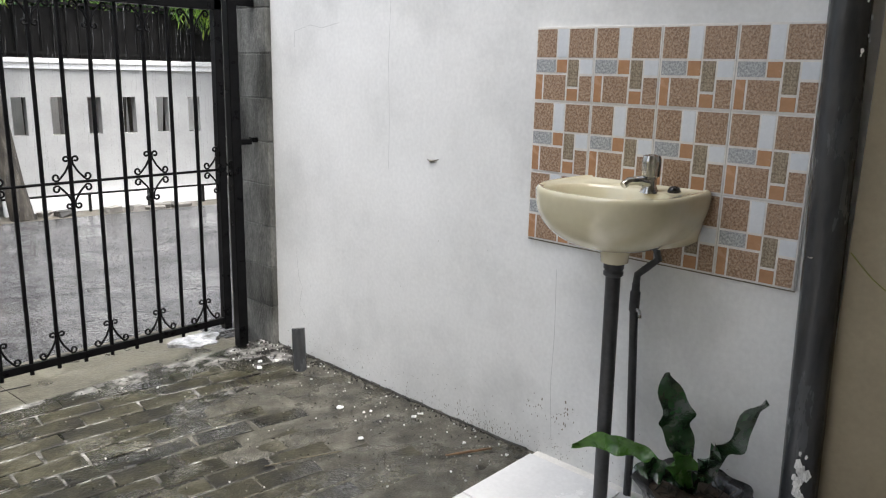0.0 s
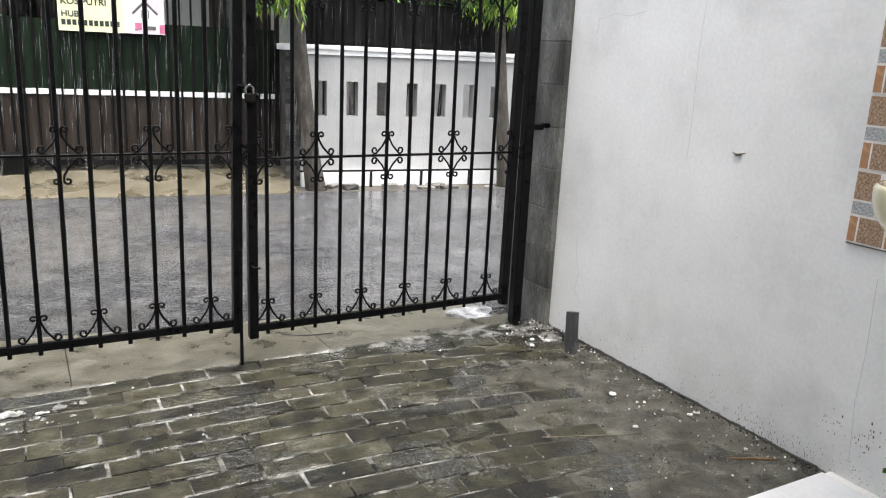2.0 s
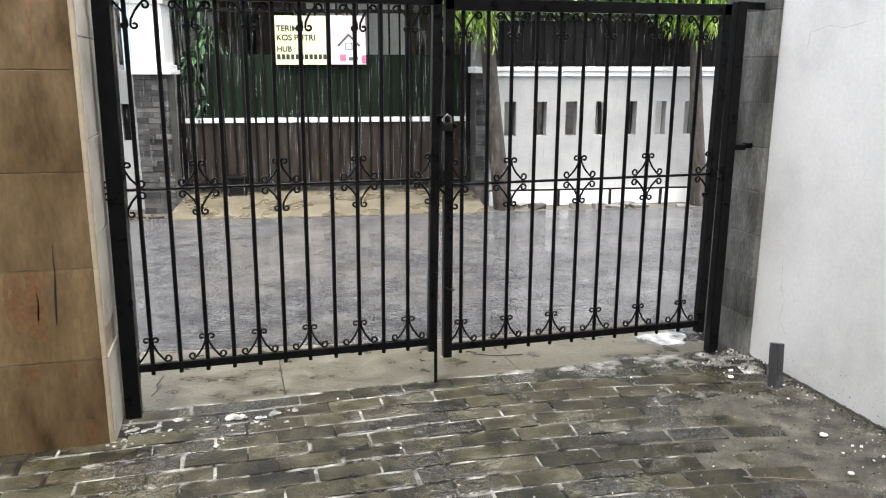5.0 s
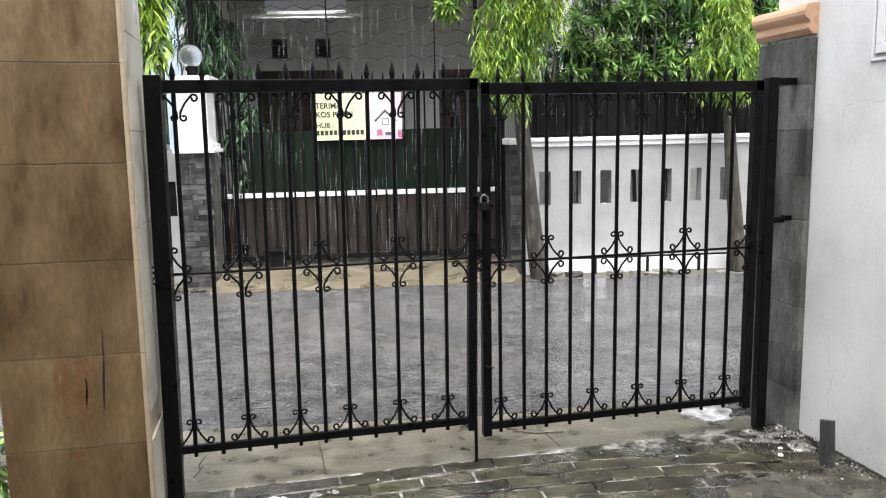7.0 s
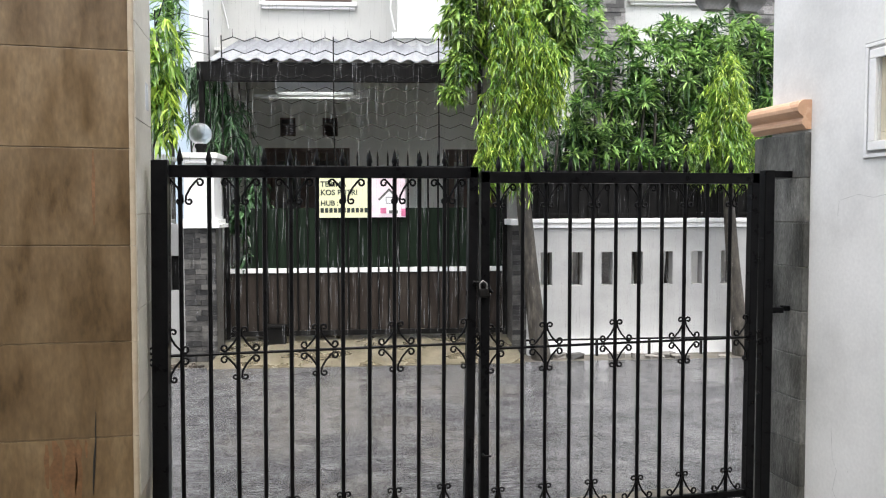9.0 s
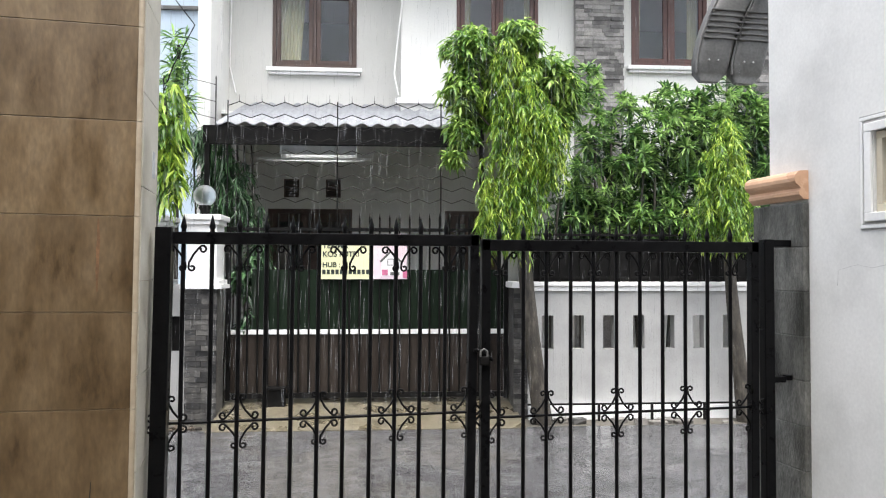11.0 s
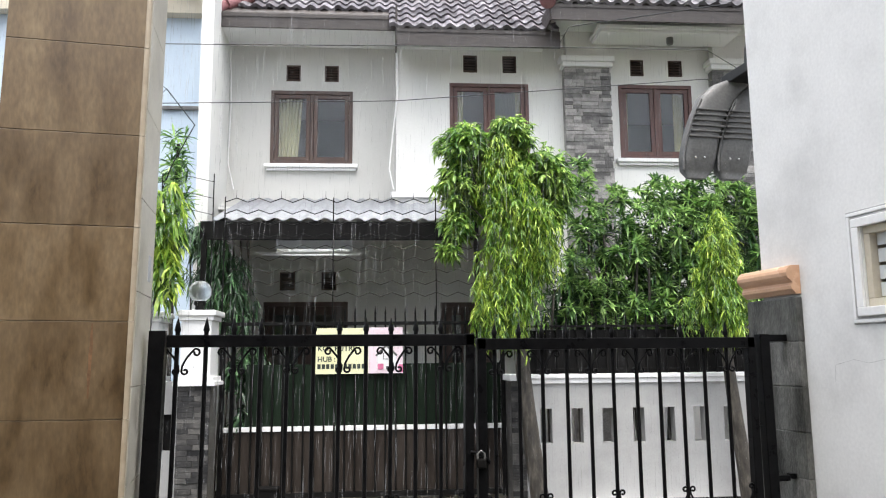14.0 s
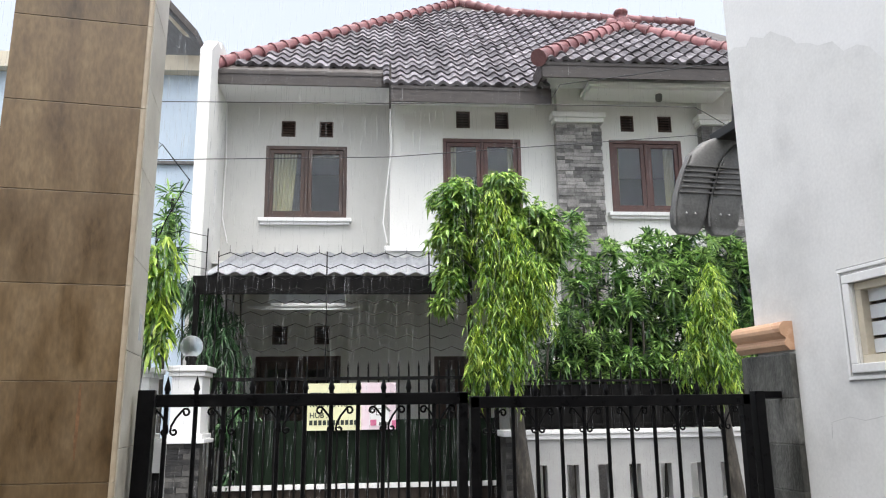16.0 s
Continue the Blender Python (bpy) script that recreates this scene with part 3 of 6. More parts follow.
# ---- tiled splashback behind the sink ----
panel = thing("tile_splashback", (W, 1.06, 0.864), "splashback of brown and white patterned tiles on the wall", "tiles")
TW, TH = 0.2425, 0.2527
part("mortar_bed", cube(W - 0.008, W - 0.001, 0.572, 1.546, 0.862, 1.624, 0.001), M_grout, panel)
# dark strip paints the shadow line below the panel's lower edge
part("edge_shadow", cube(W - 0.006, W - 0.0005, 0.574, 1.546, 0.8575, 0.8615), M_mould_and_shadow, panel, "dark strip painted as the shadow under the lowest tiles")
bm = bmesh.new()
box(bm, -0.006, 0.0, -TW / 2 + 0.001, TW / 2 - 0.001, 0.001, TH - 0.001)
cells = ((0, 0.36, 0, 0.4, 1), (0.375, 0.56, 0, 0.4, 2), (0.575, 1, 0, 0.4, 1), (0, 0.36, 0.42, 0.61, 3), (0.375, 0.56, 0.42, 0.61, 4),
         (0.575, 0.765, 0.42, 0.8, 5), (0.785, 1, 0.42, 0.62, 2), (0, 0.13, 0.635, 1, 4), (0.15, 0.55, 0.635, 1, 1), (0.575, 0.765, 0.825, 1, 4), (0.785, 1, 0.645, 1, 1))
for f in bm.faces:
    f.material_index = 0
for a0, a1, b0, b1, k in cells:
    m0 = 0.02
    ya, yb = TW / 2 - (m0 + a0 * (1 - 2 * m0)) * TW, TW / 2 - (m0 + a1 * (1 - 2 * m0)) * TW
    za, zb = TH - (m0 + b0 * (1 - 2 * m0)) * TH, TH - (m0 + b1 * (1 - 2 * m0)) * TH
    before = set(bm.faces)
    box(bm, -0.0072, -0.0055, min(ya, yb) + .0011, max(ya, yb) - .0011, min(za, zb) + .0011, max(za, zb) - .0011)
    for f in set(bm.faces) - before:
        f.material_index = k
tile_mesh = mesh_of("tile", bm, M_grout)
for m in (M_t_brown, M_t_white, M_t_grey, M_t_orange, M_t_olive):
    tile_mesh.materials.append(m)
for i in range(4):
    for j in range(3):
        piece("tile", tile_mesh, panel, Matrix.Translation((W - 0.008, 0.575 + TW * (i + 0.5), 0.864 + TH * j)))

# ---- wall-hung wash basin ----
basin = thing("wash_basin", (2.44, 1.07, 0.88), "cream ceramic wall basin with water stains on the tiled wall", "sink")


def oval(bm, cx, cy, rx, ry, z, n=56, flat=0.0, back=0.0):
    pts = []
    for k in range(n):
        a = 2 * math.pi * k / n
        c, s = math.cos(a), math.sin(a)
        x = cx + (max(rx, back) if c > 0 else rx) * math.copysign(abs(c) ** (1 - .72 * max(flat, min(1, back / .18)) if c > 0 else 1.0), c)
        boxed = min(1, back / .18)
        side = ry + (.228 - ry) * boxed * min(1, c * 1.8) if c > 0 and ry < .228 else ry
        y = cy + side * math.copysign(abs(s) ** (1 - (.62 * max(flat, boxed) if c > 0 else .2 * flat)), s)
        pts.append(bm.verts.new((min(x, 2.437), y, z)))
    return pts


bm = bmesh.new()
levels = []
for k in range(12):
    a = radians(8 + 82 * k / 11)
    f = math.sin(a) ** .95
    levels.append((2.262 - .019 * f, .05 + .183 * f, .05 + .189 * f, 1.096 - .162 * math.cos(a), f, .18 * min(1, max(0, (f - .2) * 2.6))))
for k in range(1, 8):
    a = radians(180 * k / 8)
    levels.append((2.243, .233 - .012 * (1 - math.cos(a)) + .004 * math.sin(a), .239 - .012 * (1 - math.cos(a)) + .004 * math.sin(a), 1.104 + .016 * math.sin(a) + .014 * k / 8, 1, .18))
levels += [(*q, 0) for q in ((2.187, .16, .202, 1.119, 0), (2.186, .153, .196, 1.116, 0), (2.185, .148, .19, 1.107, 0), (2.185, .142, .184, 1.09, 0), (2.187, .13, .168, 1.06, 0), (2.19, .11, .14, 1.03, 0), (2.196, .07, .085, 1.004, 0), (2.2, .02, .02, .995, 0))]
rings = [oval(bm, cx, 1.075, rx, ry, z, flat=fl, back=bk) for cx, rx, ry, z, fl, bk in levels]
for a, b in zip(rings, rings[1:]):
    for k in range(56):
        bm.faces.new((a[k], a[(k + 1) % 56], b[(k + 1) % 56], b[k])).smooth = True
bm.faces.new(rings[0][::-1])
bm.faces.new(rings[-1])
part("bowl", bm, M_ceramic, basin)
part("outlet_collar", lathe(bmesh.new(), [(.036, .884), (.044, .888), (.047, .92), (.056, .945)], (2.262, 1.07, 0)), M_ceramic, basin)
part("trap_ring", lathe(bmesh.new(), [(.026, .84), (.032, .845), (.032, .856), (.028, .86), (.033, .868), (.033, .884)], (2.262, 1.07, 0)), M_dark_pipe, basin)
part("waste_pipe", tube(bmesh.new(), [(2.262, 1.07, .85), (2.272, 1.068, .45), (2.285, 1.067, .012)], .024, 14), M_dark_pipe, basin, "dark grey waste pipe")
tap = part("tap", tube(bmesh.new(), [(2.32, 1.0, 1.113), (2.32, 1.0, 1.135), (2.32, 1.0, 1.16)], [.03, .02, .02], 14), M_chrome, basin, "chrome tap")
part("spout", tube(bmesh.new(), [(2.32, 1.0, 1.14), (2.28, 1.015, 1.152), (2.24, 1.03, 1.152), (2.222, 1.037, 1.14)], [.018, .015, .013, .012], 10), M_chrome, tap)
bm = bmesh.new()
n = 32
prof = [(.014, 1.158), (.026, 1.165), (.028, 1.212), (.025, 1.228), (.008, 1.232)]
rows = [[bm.verts.new((2.32 + r * (1 + 0.09 * (k % 4 < 2)) * math.cos(2 * math.pi * k / n), 1.0 + r * (1 + 0.09 * (k % 4 < 2)) * math.sin(2 * math.pi * k / n), z)) for k in range(n)] for r, z in prof]
for a, b in zip(rows, rows[1:]):
    for k in range(n):
        bm.faces.new((a[k], a[(k + 1) % n], b[(k + 1) % n], b[k]))
bm.faces.new(rows[-1])
part("knob", bm, M_chrome, tap)
bm = tube(bmesh.new(), [(2.32, 1.0, 1.0), (2.37, .985, .93), (2.395, .985, .89), (2.385, 1.02, .855), (2.375, 1.045, .83), (2.375, 1.047, .8)], .012, 10)
part("feed_hose", bm, M_dark_pipe, basin)
valve = part("valve", lathe(bmesh.new(), [(.012, .7), (.017, .705), (.017, .77), (.013, .775), (.013, .8)], (2.375, 1.047, 0), 12), M_dark_pipe, basin)
part("valve_lever", tube(bmesh.new(), [(2.375, 1.047, .715), (2.36, 1.02, .712), (2.36, 1.015, .69)], .006, 8), M_chrome, valve)
part("feed_pipe", tube(bmesh.new(), [(2.375, 1.047, .71), (2.4, 1.03, .2), (2.405, 1.03, .012)], .014, 12), M_dark_pipe, basin, "dark grey water pipe")
solo("soap_lump", lathe(bmesh.new(), [(.02, 1.117), (.028, 1.123), (.02, 1.135), (.006, 1.139)], (2.345, .93, 0), 10, 0.7), M_pot, (2.345, .93, 1.117), "small black lump lying on the basin rim", "plug", smooth=True)

# ---- grey downpipe at the wall's corner ----
down = thing("downpipe", (2.39, 0.48, 0.012), "dark grey plastic downpipe with chipped paint by the wall", "pipe")
part("pipe", tube(bmesh.new(), [(2.385, .462, .012), (2.39, .49, .9), (2.39, .515, 1.7), (2.39, .52, 3.3)], .052, 24), M_pvc, down)
part("screw", lathe(bmesh.new(), [(.004, 0), (.008, .002), (.008, .006)], (2.337, .51, .99), 10), M_chrome, down)
bm = bmesh.new()
rng = random.Random(2)
for k in range(34):
    z, a, r = rng.gauss(.34, .035), rng.gauss(3.35, .16), rng.uniform(.005, .014)
    if k > 25:
        z, a, r = rng.uniform(1.35, 1.75), rng.gauss(3.5, .12), rng.uniform(.002, .005)
    c = Vector((2.385 + .0535 * math.cos(a), .47 + .0535 * math.sin(a), z))
    t = Vector((-math.sin(a), math.cos(a), 0))
    bm.faces.new([bm.verts.new(c + t * r * math.cos(q) * rng.uniform(.5, 1.2) + Vector((0, 0, r * 1.6 * math.sin(q)))) for q in (0, 1.2, 2.4, 3.8, 5)])
tagged(part("paint_chips", bm, M_flake, down, "white and tan chipped patches"), kind="stuff")

# ---- short pipe stub by the gate ----
bm = bmesh.new()
tube(bm, [(2.296, 2.79, -.02), (2.322, 2.836, .2)], .033, 18, False)
tube(bm, [(2.322, 2.836, .2), (2.318, 2.829, .17)], .028, 18, True)
solo("pipe_stub", bm, M_pvc, (2.3, 2.79, 0), "short open grey plastic pipe stub standing in dirt", "pipe")

# ---- bird's-nest fern in a black pot ----
plant = thing("potted_fern", (2.27, .74, .012), "bird's-nest fern in a scalloped black plastic pot", "plant")
bm = bmesh.new()
prof = [(.11, .012), (.13, .05), (.165, .19), (.19, .225), (.185, .235), (.16, .215), (.14, .19)]
rows = []
for r, z in prof:
    rows.append([bm.verts.new((2.27 + r * (1 + (.07 if z > .2 else 0) * math.cos(9 * 2 * math.pi * k / 54)) * math.cos(2 * math.pi * k / 54) * .8,
                               .735 + r * (1 + (.07 if z > .2 else 0) * math.cos(9 * 2 * math.pi * k / 54)) * math.sin(2 * math.pi * k / 54), z)) for k in range(54)])
for a, b in zip(rows, rows[1:]):
    for k in range(54):
        bm.faces.new((a[k], a[(k + 1) % 54], b[(k + 1) % 54], b[k])).smooth = True
bm.faces.new(rows[0][::-1])
part("pot", bm, M_pot, plant)
part("potting_soil", lathe(bmesh.new(), [(.135, .15), (.14, .185), (.08, .2), (.01, .205)], (2.27, .735, 0), 24, 1.05), M_husk, plant)
bm = bmesh.new()
rng = random.Random(8)
for k in range(70):
    a, r = rng.uniform(0, 6.3), rng.uniform(.02, .13)
    p = Vector((2.27 + r * .8 * math.cos(a), .735 + r * math.sin(a), .2))
    q = p + Vector((rng.gauss(0, .03), rng.gauss(0, .03), rng.uniform(.0, .03)))
    tube(bm, [p, q], .0025, 4)
tagged(part("dry_husks", bm, M_husk, plant), kind="stuff")


def frond(base, tip, bend, width, material, ripple=0.012, seed=0):
    bm = bmesh.new()
    b, t, q = Vector(base), Vector(tip), Vector(bend)
    n, rows = 30, []
    for k in range(n + 1):
        s = k / n
        p = b.lerp(q, s).lerp(q.lerp(t, s), s)
        d = (q.lerp(t, s) - b.lerp(q, s)).normalized()
        side = d.cross(Vector((-0.7, -0.7, 0.2))).normalized()
        w = width * (.14 + .98 * math.sin(math.pi * min(s, .985) ** 1.6)) * (1 + .12 * math.sin(s * 31 + seed))
        nrm = side.cross(d)
        w1 = nrm * ripple * math.sin(s * 19 + seed)
        w2 = nrm * ripple * math.sin(s * 17 + 2 + seed)
        rows.append([bm.verts.new(p - side * w + w1 + nrm * w * .3), bm.verts.new(p - side * w * .5 + w1 * .4 + nrm * w * .1), bm.verts.new(p),
                     bm.verts.new(p + side * w * .5 + w2 * .4 + nrm * w * .1), bm.verts.new(p + side * w + w2 + nrm * w * .3)])
    for a, c in zip(rows, rows[1:]):
        for k in range(4):
            bm.faces.new((a[k], a[k + 1], c[k + 1], c[k])).smooth = True
    return bm


for k, (tip, bend, w, m) in enumerate((((2.2, .83, .6), (2.245, .79, .39), .05, M_fern), ((2.2, .535, .61), (2.25, .665, .35), .03, M_fern), ((2.2, 1.14, .25), (2.25, .93, .36), .03, M_fern_young),
                                       ((2.19, .775, .36), (2.24, .76, .3), .045, M_fern_young), ((2.2, .66, .42), (2.26, .7, .3), .03, M_fern), ((2.16, .88, .27), (2.22, .84, .3), .035, M_fern))):
    part("leaf", frond((2.27, .755, .2), tip, bend, w * .92, m, .02, seed=k), m, plant)

# ---- left gate pillar clad with stone tiles ----
pillar = thing("gate_pillar", (-.91, 3.32, 0), "tan tiled gate pillar with rusty stains", "pillar")
part("core", cube(-1.18, -.661, 3.0055, 3.385, -.05, 4.3), M_nose, pillar)
front = mesh_of("tile", cube(-.268, .243, -.01, 0, .0012, .3665, .002), M_tan)
side_tile = mesh_of("tile", cube(0, .01, 0, .365, .0015, .366, .002), M_pale_tile)
nose = mesh_of("edge_trim", tube(bmesh.new(), [(0, 0, .001), (0, 0, .3665)], .012, 12), M_nose)
for k in range(12):
    z = .3677 * k
    piece("tile", front, pillar, Matrix.Translation((-.915, 3.012, z)))
    piece("tile", side_tile, pillar, Matrix.Translation((-.66, 3.026, z + (.12 if k else 0))))
    piece("edge_trim", nose, pillar, Matrix.Translation((-.664, 3.012, z)), "pale rounded edge trim")
rng = random.Random(4)
bm = bmesh.new()
for x, z0, z1, w in ((-.9, .47, .735, .03), (-.945, .5, .733, .022), (-.868, .45, .733, .014), (-.98, .55, .72, .01), (-.92, .3, .36, .02), (-.84, .66, .734, .006), (-.77, .3, .36, .01), (-.74, .02, .12, .02), (-.8, 1.55, 1.83, .006)):
    pts = [(x + rng.gauss(0, w * .2), z0 + (z1 - z0) * k / 7) for k in range(8)]
    ww = [w * (.25 + .75 * math.sin(math.pi * (k + .5) / 8)) * rng.uniform(.7, 1.2) for k in range(8)]
    lv = [bm.verts.new((p[0] - q, 3.0005, p[1])) for p, q in zip(pts, ww)]
    rv = [bm.verts.new((p[0] + q, 3.0005, p[1])) for p, q in zip(pts, ww)]
    for k in range(7):
        bm.faces.new((lv[k], rv[k], rv[k + 1], lv[k + 1]))
part("rust_streaks", bm, M_stain, pillar, "rust brown streaks")
bm = tube(bmesh.new(), [(-.804, 3.001, .835), (-.807, 3, .77), (-.806, 3, .73), (-.812, 3, .65), (-.816, 3, .57), (-.819, 3.001, .515)], [.001, .0025, .002, .0045, .0035, .001], 6)
part("crack", bm, M_cable, pillar, "black vertical crack")
part("sticker", cube(-.6495, -.6485, 3.25, 3.32, 2.02, 2.13), M_t_white, pillar, "faded paper sticker")

pillar.matrix_world = pillar.matrix_world @ Matrix.Rotation(radians(.6), 4, "Y")

# ---- right gate pillar of concrete blocks with a peach cornice ----
pier = thing("concrete_pier", (2.43, 3.38, 0), "wet grey concrete block facing with peach cornice", "pillar")
block_mesh = mesh_of("block", cube(0, .036, 0, .4, .002, .218, .004), M_block)
part("mortar_core", cube(2.4165, 2.4495, 3.19, 3.575, -.05, 1.97), M_block, pier)
part("mortar_core", cube(2.4496, 2.56, 3.4905, 3.575, -.05, 1.97), M_joint, pier)
for k in range(9):
    piece("block", block_mesh, pier, Matrix.Translation((2.413, 3.185, .22 * k - .012)))
prof = [(2.449, 1.965), (2.408, 1.965), (2.4, 1.972), (2.385, 1.985), (2.372, 1.993), (2.37, 2.008), (2.38, 2.018), (2.385, 2.03), (2.372, 2.042), (2.352, 2.052), (2.338, 2.068), (2.335, 2.088),
        (2.342, 2.106), (2.358, 2.12), (2.38, 2.13), (2.449, 2.132)]
bm = prism(bmesh.new(), [(2.449 - (2.449 - x) * .68, 1.985 + (z - 1.965) * .86) for x, z in prof], "y", 3.187, 3.6)
part("cornice", bm, M_peach, pier, "peach painted moulded cornice")

# ---- iron gate: two leaves, posts, scrolls ----
def scroll_mesh(height, half):
    """Two mirrored iron ribbons with curled ends, joined at a bar."""
    bm = bmesh.new()
    for s in (-1, 1):
        top, foot = (s * .02, height * .88), (s * (half + .004), .02)
        pts = [(top[0] + s * q * math.cos(a), 0, top[1] + q * math.sin(a)) for q, a in ((.006 + .0085 * k / 9, radians(-150 + 330 * k / 9)) for k in range(10))]
        pts += [(s * .008, 0, height * .68), (s * half * .42, 0, height * .38), (s * half * .78, 0, .016)]
        pts += [(foot[0] + s * q * math.sin(a), 0, foot[1] - q * math.cos(a)) for q, a in ((.0165 - .009 * k / 9, radians(-20 + 330 * k / 9)) for k in range(10))]
        tube(bm, pts, .005, 5)
    return mesh_of("scroll", bm, M_black, None, True)


SCROLL_FOOT, SCROLL_MID, SCROLL_TOP = scroll_mesh(.118, .06), scroll_mesh(.108, .062), scroll_mesh(.112, .06)
bar_meshes = {}


def bar_mesh(z0, z1, rise):
    key = (round(z0, 3), round(z1, 3))
    if key not in bar_meshes:
        bm = tube(bmesh.new(), [(0, 0, z0 - .018), (0, 0, z1)], .0095, 8)
        tube(bm, [(0, 0, z1 - .005), (0, 0, z1 + .012), (0, 0, z1 + .02), (0, 0, z1 + .035), (0, 0, z1 + rise)], [.0095, .0095, .014, .011, .001], 8)
        bar_meshes[key] = mesh_of("bar", bm, M_black, None, False)
    return bar_meshes[key]


Y = 3.29


def gate_leaf(label, x0, x1, bars, low, mid, high, lean):
    """x0, x1: the outer sides of the leaf; lean: metres that its foot stands to the left per metre of height."""
    g = thing("gate_leaf", ((x0 + x1) / 2, Y, low), label, "gate", "gate leaves")
    shear = Matrix(((1, 0, lean, -lean * high), (0, 1, 0, 0), (0, 0, 1, 0), (0, 0, 0, 1)))
    def put(name, bm, m=M_black):
        bmesh.ops.transform(bm, matrix=shear, verts=bm.verts)
        return part(name, bm, m, g)
    put("top_rail", cube(x0, x1, Y - .022, Y + .022, high - .052, high, .004))
    put("bottom_rail", cube(x0 + .04, x1 - .04, Y - .012, Y + .012, low, low + .034, .003))
    put("middle_rail", tube(bmesh.new(), [(x0 + .04, Y, mid), (x1 - .04, Y, mid)], .0065, 8))
    put("stile", cube(x0, x0 + .042, Y - .022, Y + .022, low - .03, high + .002, .004))
    put("stile", cube(x1 - .042, x1, Y - .022, Y + .022, low - .03, high + .002, .004))
    for x in bars:
        piece("bar", bar_mesh(low, high, .075), g, Matrix.Translation((x, Y, 0)) @ shear)
    def curl(mesh, x, z, flip):
        piece("scroll", mesh, g, Matrix.Translation((x - lean * (high - z), Y - .004, z)) @ Matrix.Diagonal((1, 1, flip, 1)))
    for k, x in enumerate(bars):
        if k % 2 == 0:
            curl(SCROLL_FOOT, x, low + .036, 1)
            curl(SCROLL_TOP, x, high - .054, -1)
        if k % 3 == 2:
            curl(SCROLL_MID, x, mid + .006, 1)
            curl(SCROLL_MID, x, mid - .006, -1)
    for x in (x0 + .035, x1 - .035):
        curl(SCROLL_MID, x, mid + .006, 1)
        curl(SCROLL_MID, x, mid - .006, -1)
    return g


left_leaf = gate_leaf("closed black wrought-iron gate leaf with scrolls and a drop bolt", -.585, .79, [-.488, -.371, -.257, -.143, -.031, .082, .194, .312, .424, .537, .653], .185, .985, 1.793, .018)
right_leaf = gate_leaf("closed black wrought-iron gate leaf with scrolls hung on the pier", .803, 2.228, [.894, 1.012, 1.125, 1.246, 1.361, 1.479, 1.6, 1.719, 1.84, 1.96, 2.085], .147, .955, 1.773, .006)
part("drop_bolt", tube(bmesh.new(), [(.752, Y - .028, -.01), (.752, Y - .028, .55)], .0085, 8), M_black, left_leaf)
lock = part("padlock", cube(.785, .83, Y - .05, Y - .028, 1.2, 1.24, .006), M_far_black, left_leaf)
part("shackle", tube(bmesh.new(), [(.79, Y - .038, 1.24), (.79, Y - .038, 1.262), (.805, Y - .038, 1.275), (.822, Y - .038, 1.262), (.822, Y - .038, 1.24)], .005, 8), M_lamp_shell, lock)
part("slide_bolt", tube(bmesh.new(), [(.76, Y - .03, 1.27), (.8, Y - .032, 1.262), (.85, Y - .03, 1.22)], .008, 8), M_black, left_leaf)
part("handle", tube(bmesh.new(), [(.806, Y - .02, .47), (.806, Y - .05, .468), (.838, Y - .05, .466)], .005, 8), M_black, right_leaf)
post = thing("gate_post", (-.62, 3.25, 0), "black square steel gate post beside the tiled pillar", "post", "gate posts")
bm = cube(-.64, -.575, 3.215, 3.28, -.05, 1.81, .004)
bmesh.ops.transform(bm, matrix=Matrix(((1, 0, .017, 0), (0, 1, 0, 0), (0, 0, 1, 0), (0, 0, 0, 1))), verts=bm.verts)
part("tube", bm, M_black, post)
for z in (.35, 1.6):
    part("hinge", tube(bmesh.new(), [(-.586, 3.29, z - .04), (-.586, 3.29, z + .04)], .013, 10), M_black, post)
post2 = thing("gate_post", (2.28, Y, 0), "black square steel gate post with an arm to the pier", "post", "gate posts")
part("tube", cube(2.256, 2.309, Y - .026, Y + .026, -.05, 1.788, .004), M_black, post2)
part("arm", cube(2.31, 2.412, Y - .02, Y + .02, 1.752, 1.786, .004), M_black, post2)
part("lock_tongue", cube(2.31, 2.38, Y - .014, Y + .014, 1.072, 1.1, .004), M_black, post2)
part("lock_tongue", cube(2.381, 2.412, Y - .02, Y + .02, 1.082, 1.108, .004), M_black, post2)

# ---- litter, flakes and dirt on the yard floor ----
def shard(bm, x, y, z, r, rng, thick=.002):
    a0, n = rng.uniform(0, 6), rng.randint(5, 8)
    pts = [(x + r * math.cos(a0 + 6.283 * k / n) * rng.uniform(.5, 1.25), y + r * math.sin(a0 + 6.283 * k / n) * rng.uniform(.5, 1.25)) for k in range(n)]
    lo = [bm.verts.new((px, py, z)) for px, py in pts]
    hi = [bm.verts.new((px, py, z + thick + rng.uniform(0, .004))) for px, py in pts]
    bm.faces.new(hi)
    for k in range(n):
        bm.faces.new((lo[k], lo[(k + 1) % n], hi[(k + 1) % n], hi[k]))


rng = random.Random(11)
bm = bmesh.new()
for k in range(70):
    y = rng.uniform(1.5, 3.25)
    x = 2.43 - abs(rng.gauss(0, .2 if y < 2.7 else .14))
    shard(bm, x, y, .008, rng.choice((.002, .003, .004, .005, .008)), rng)
for k in range(20):
    shard(bm, rng.uniform(-.6, 2.2), rng.uniform(1.7, 3.25), .006, rng.choice((.003, .004, .006)), rng)
grit = bmesh.new()
for k in range(1500):
    x, y = rng.uniform(1.0, 2.43), rng.uniform(1.5, 3.25)
    if rng.random() < (x - .8) / 1.5:
        shard(grit, x, y, .001 if x > 1.6 else .003, rng.uniform(.0015, .0048), rng, .002)
structure("floor_grit", grit, M_grit, "wet grit and crumbs scattered over the mortar", "grit", kind="stuff")
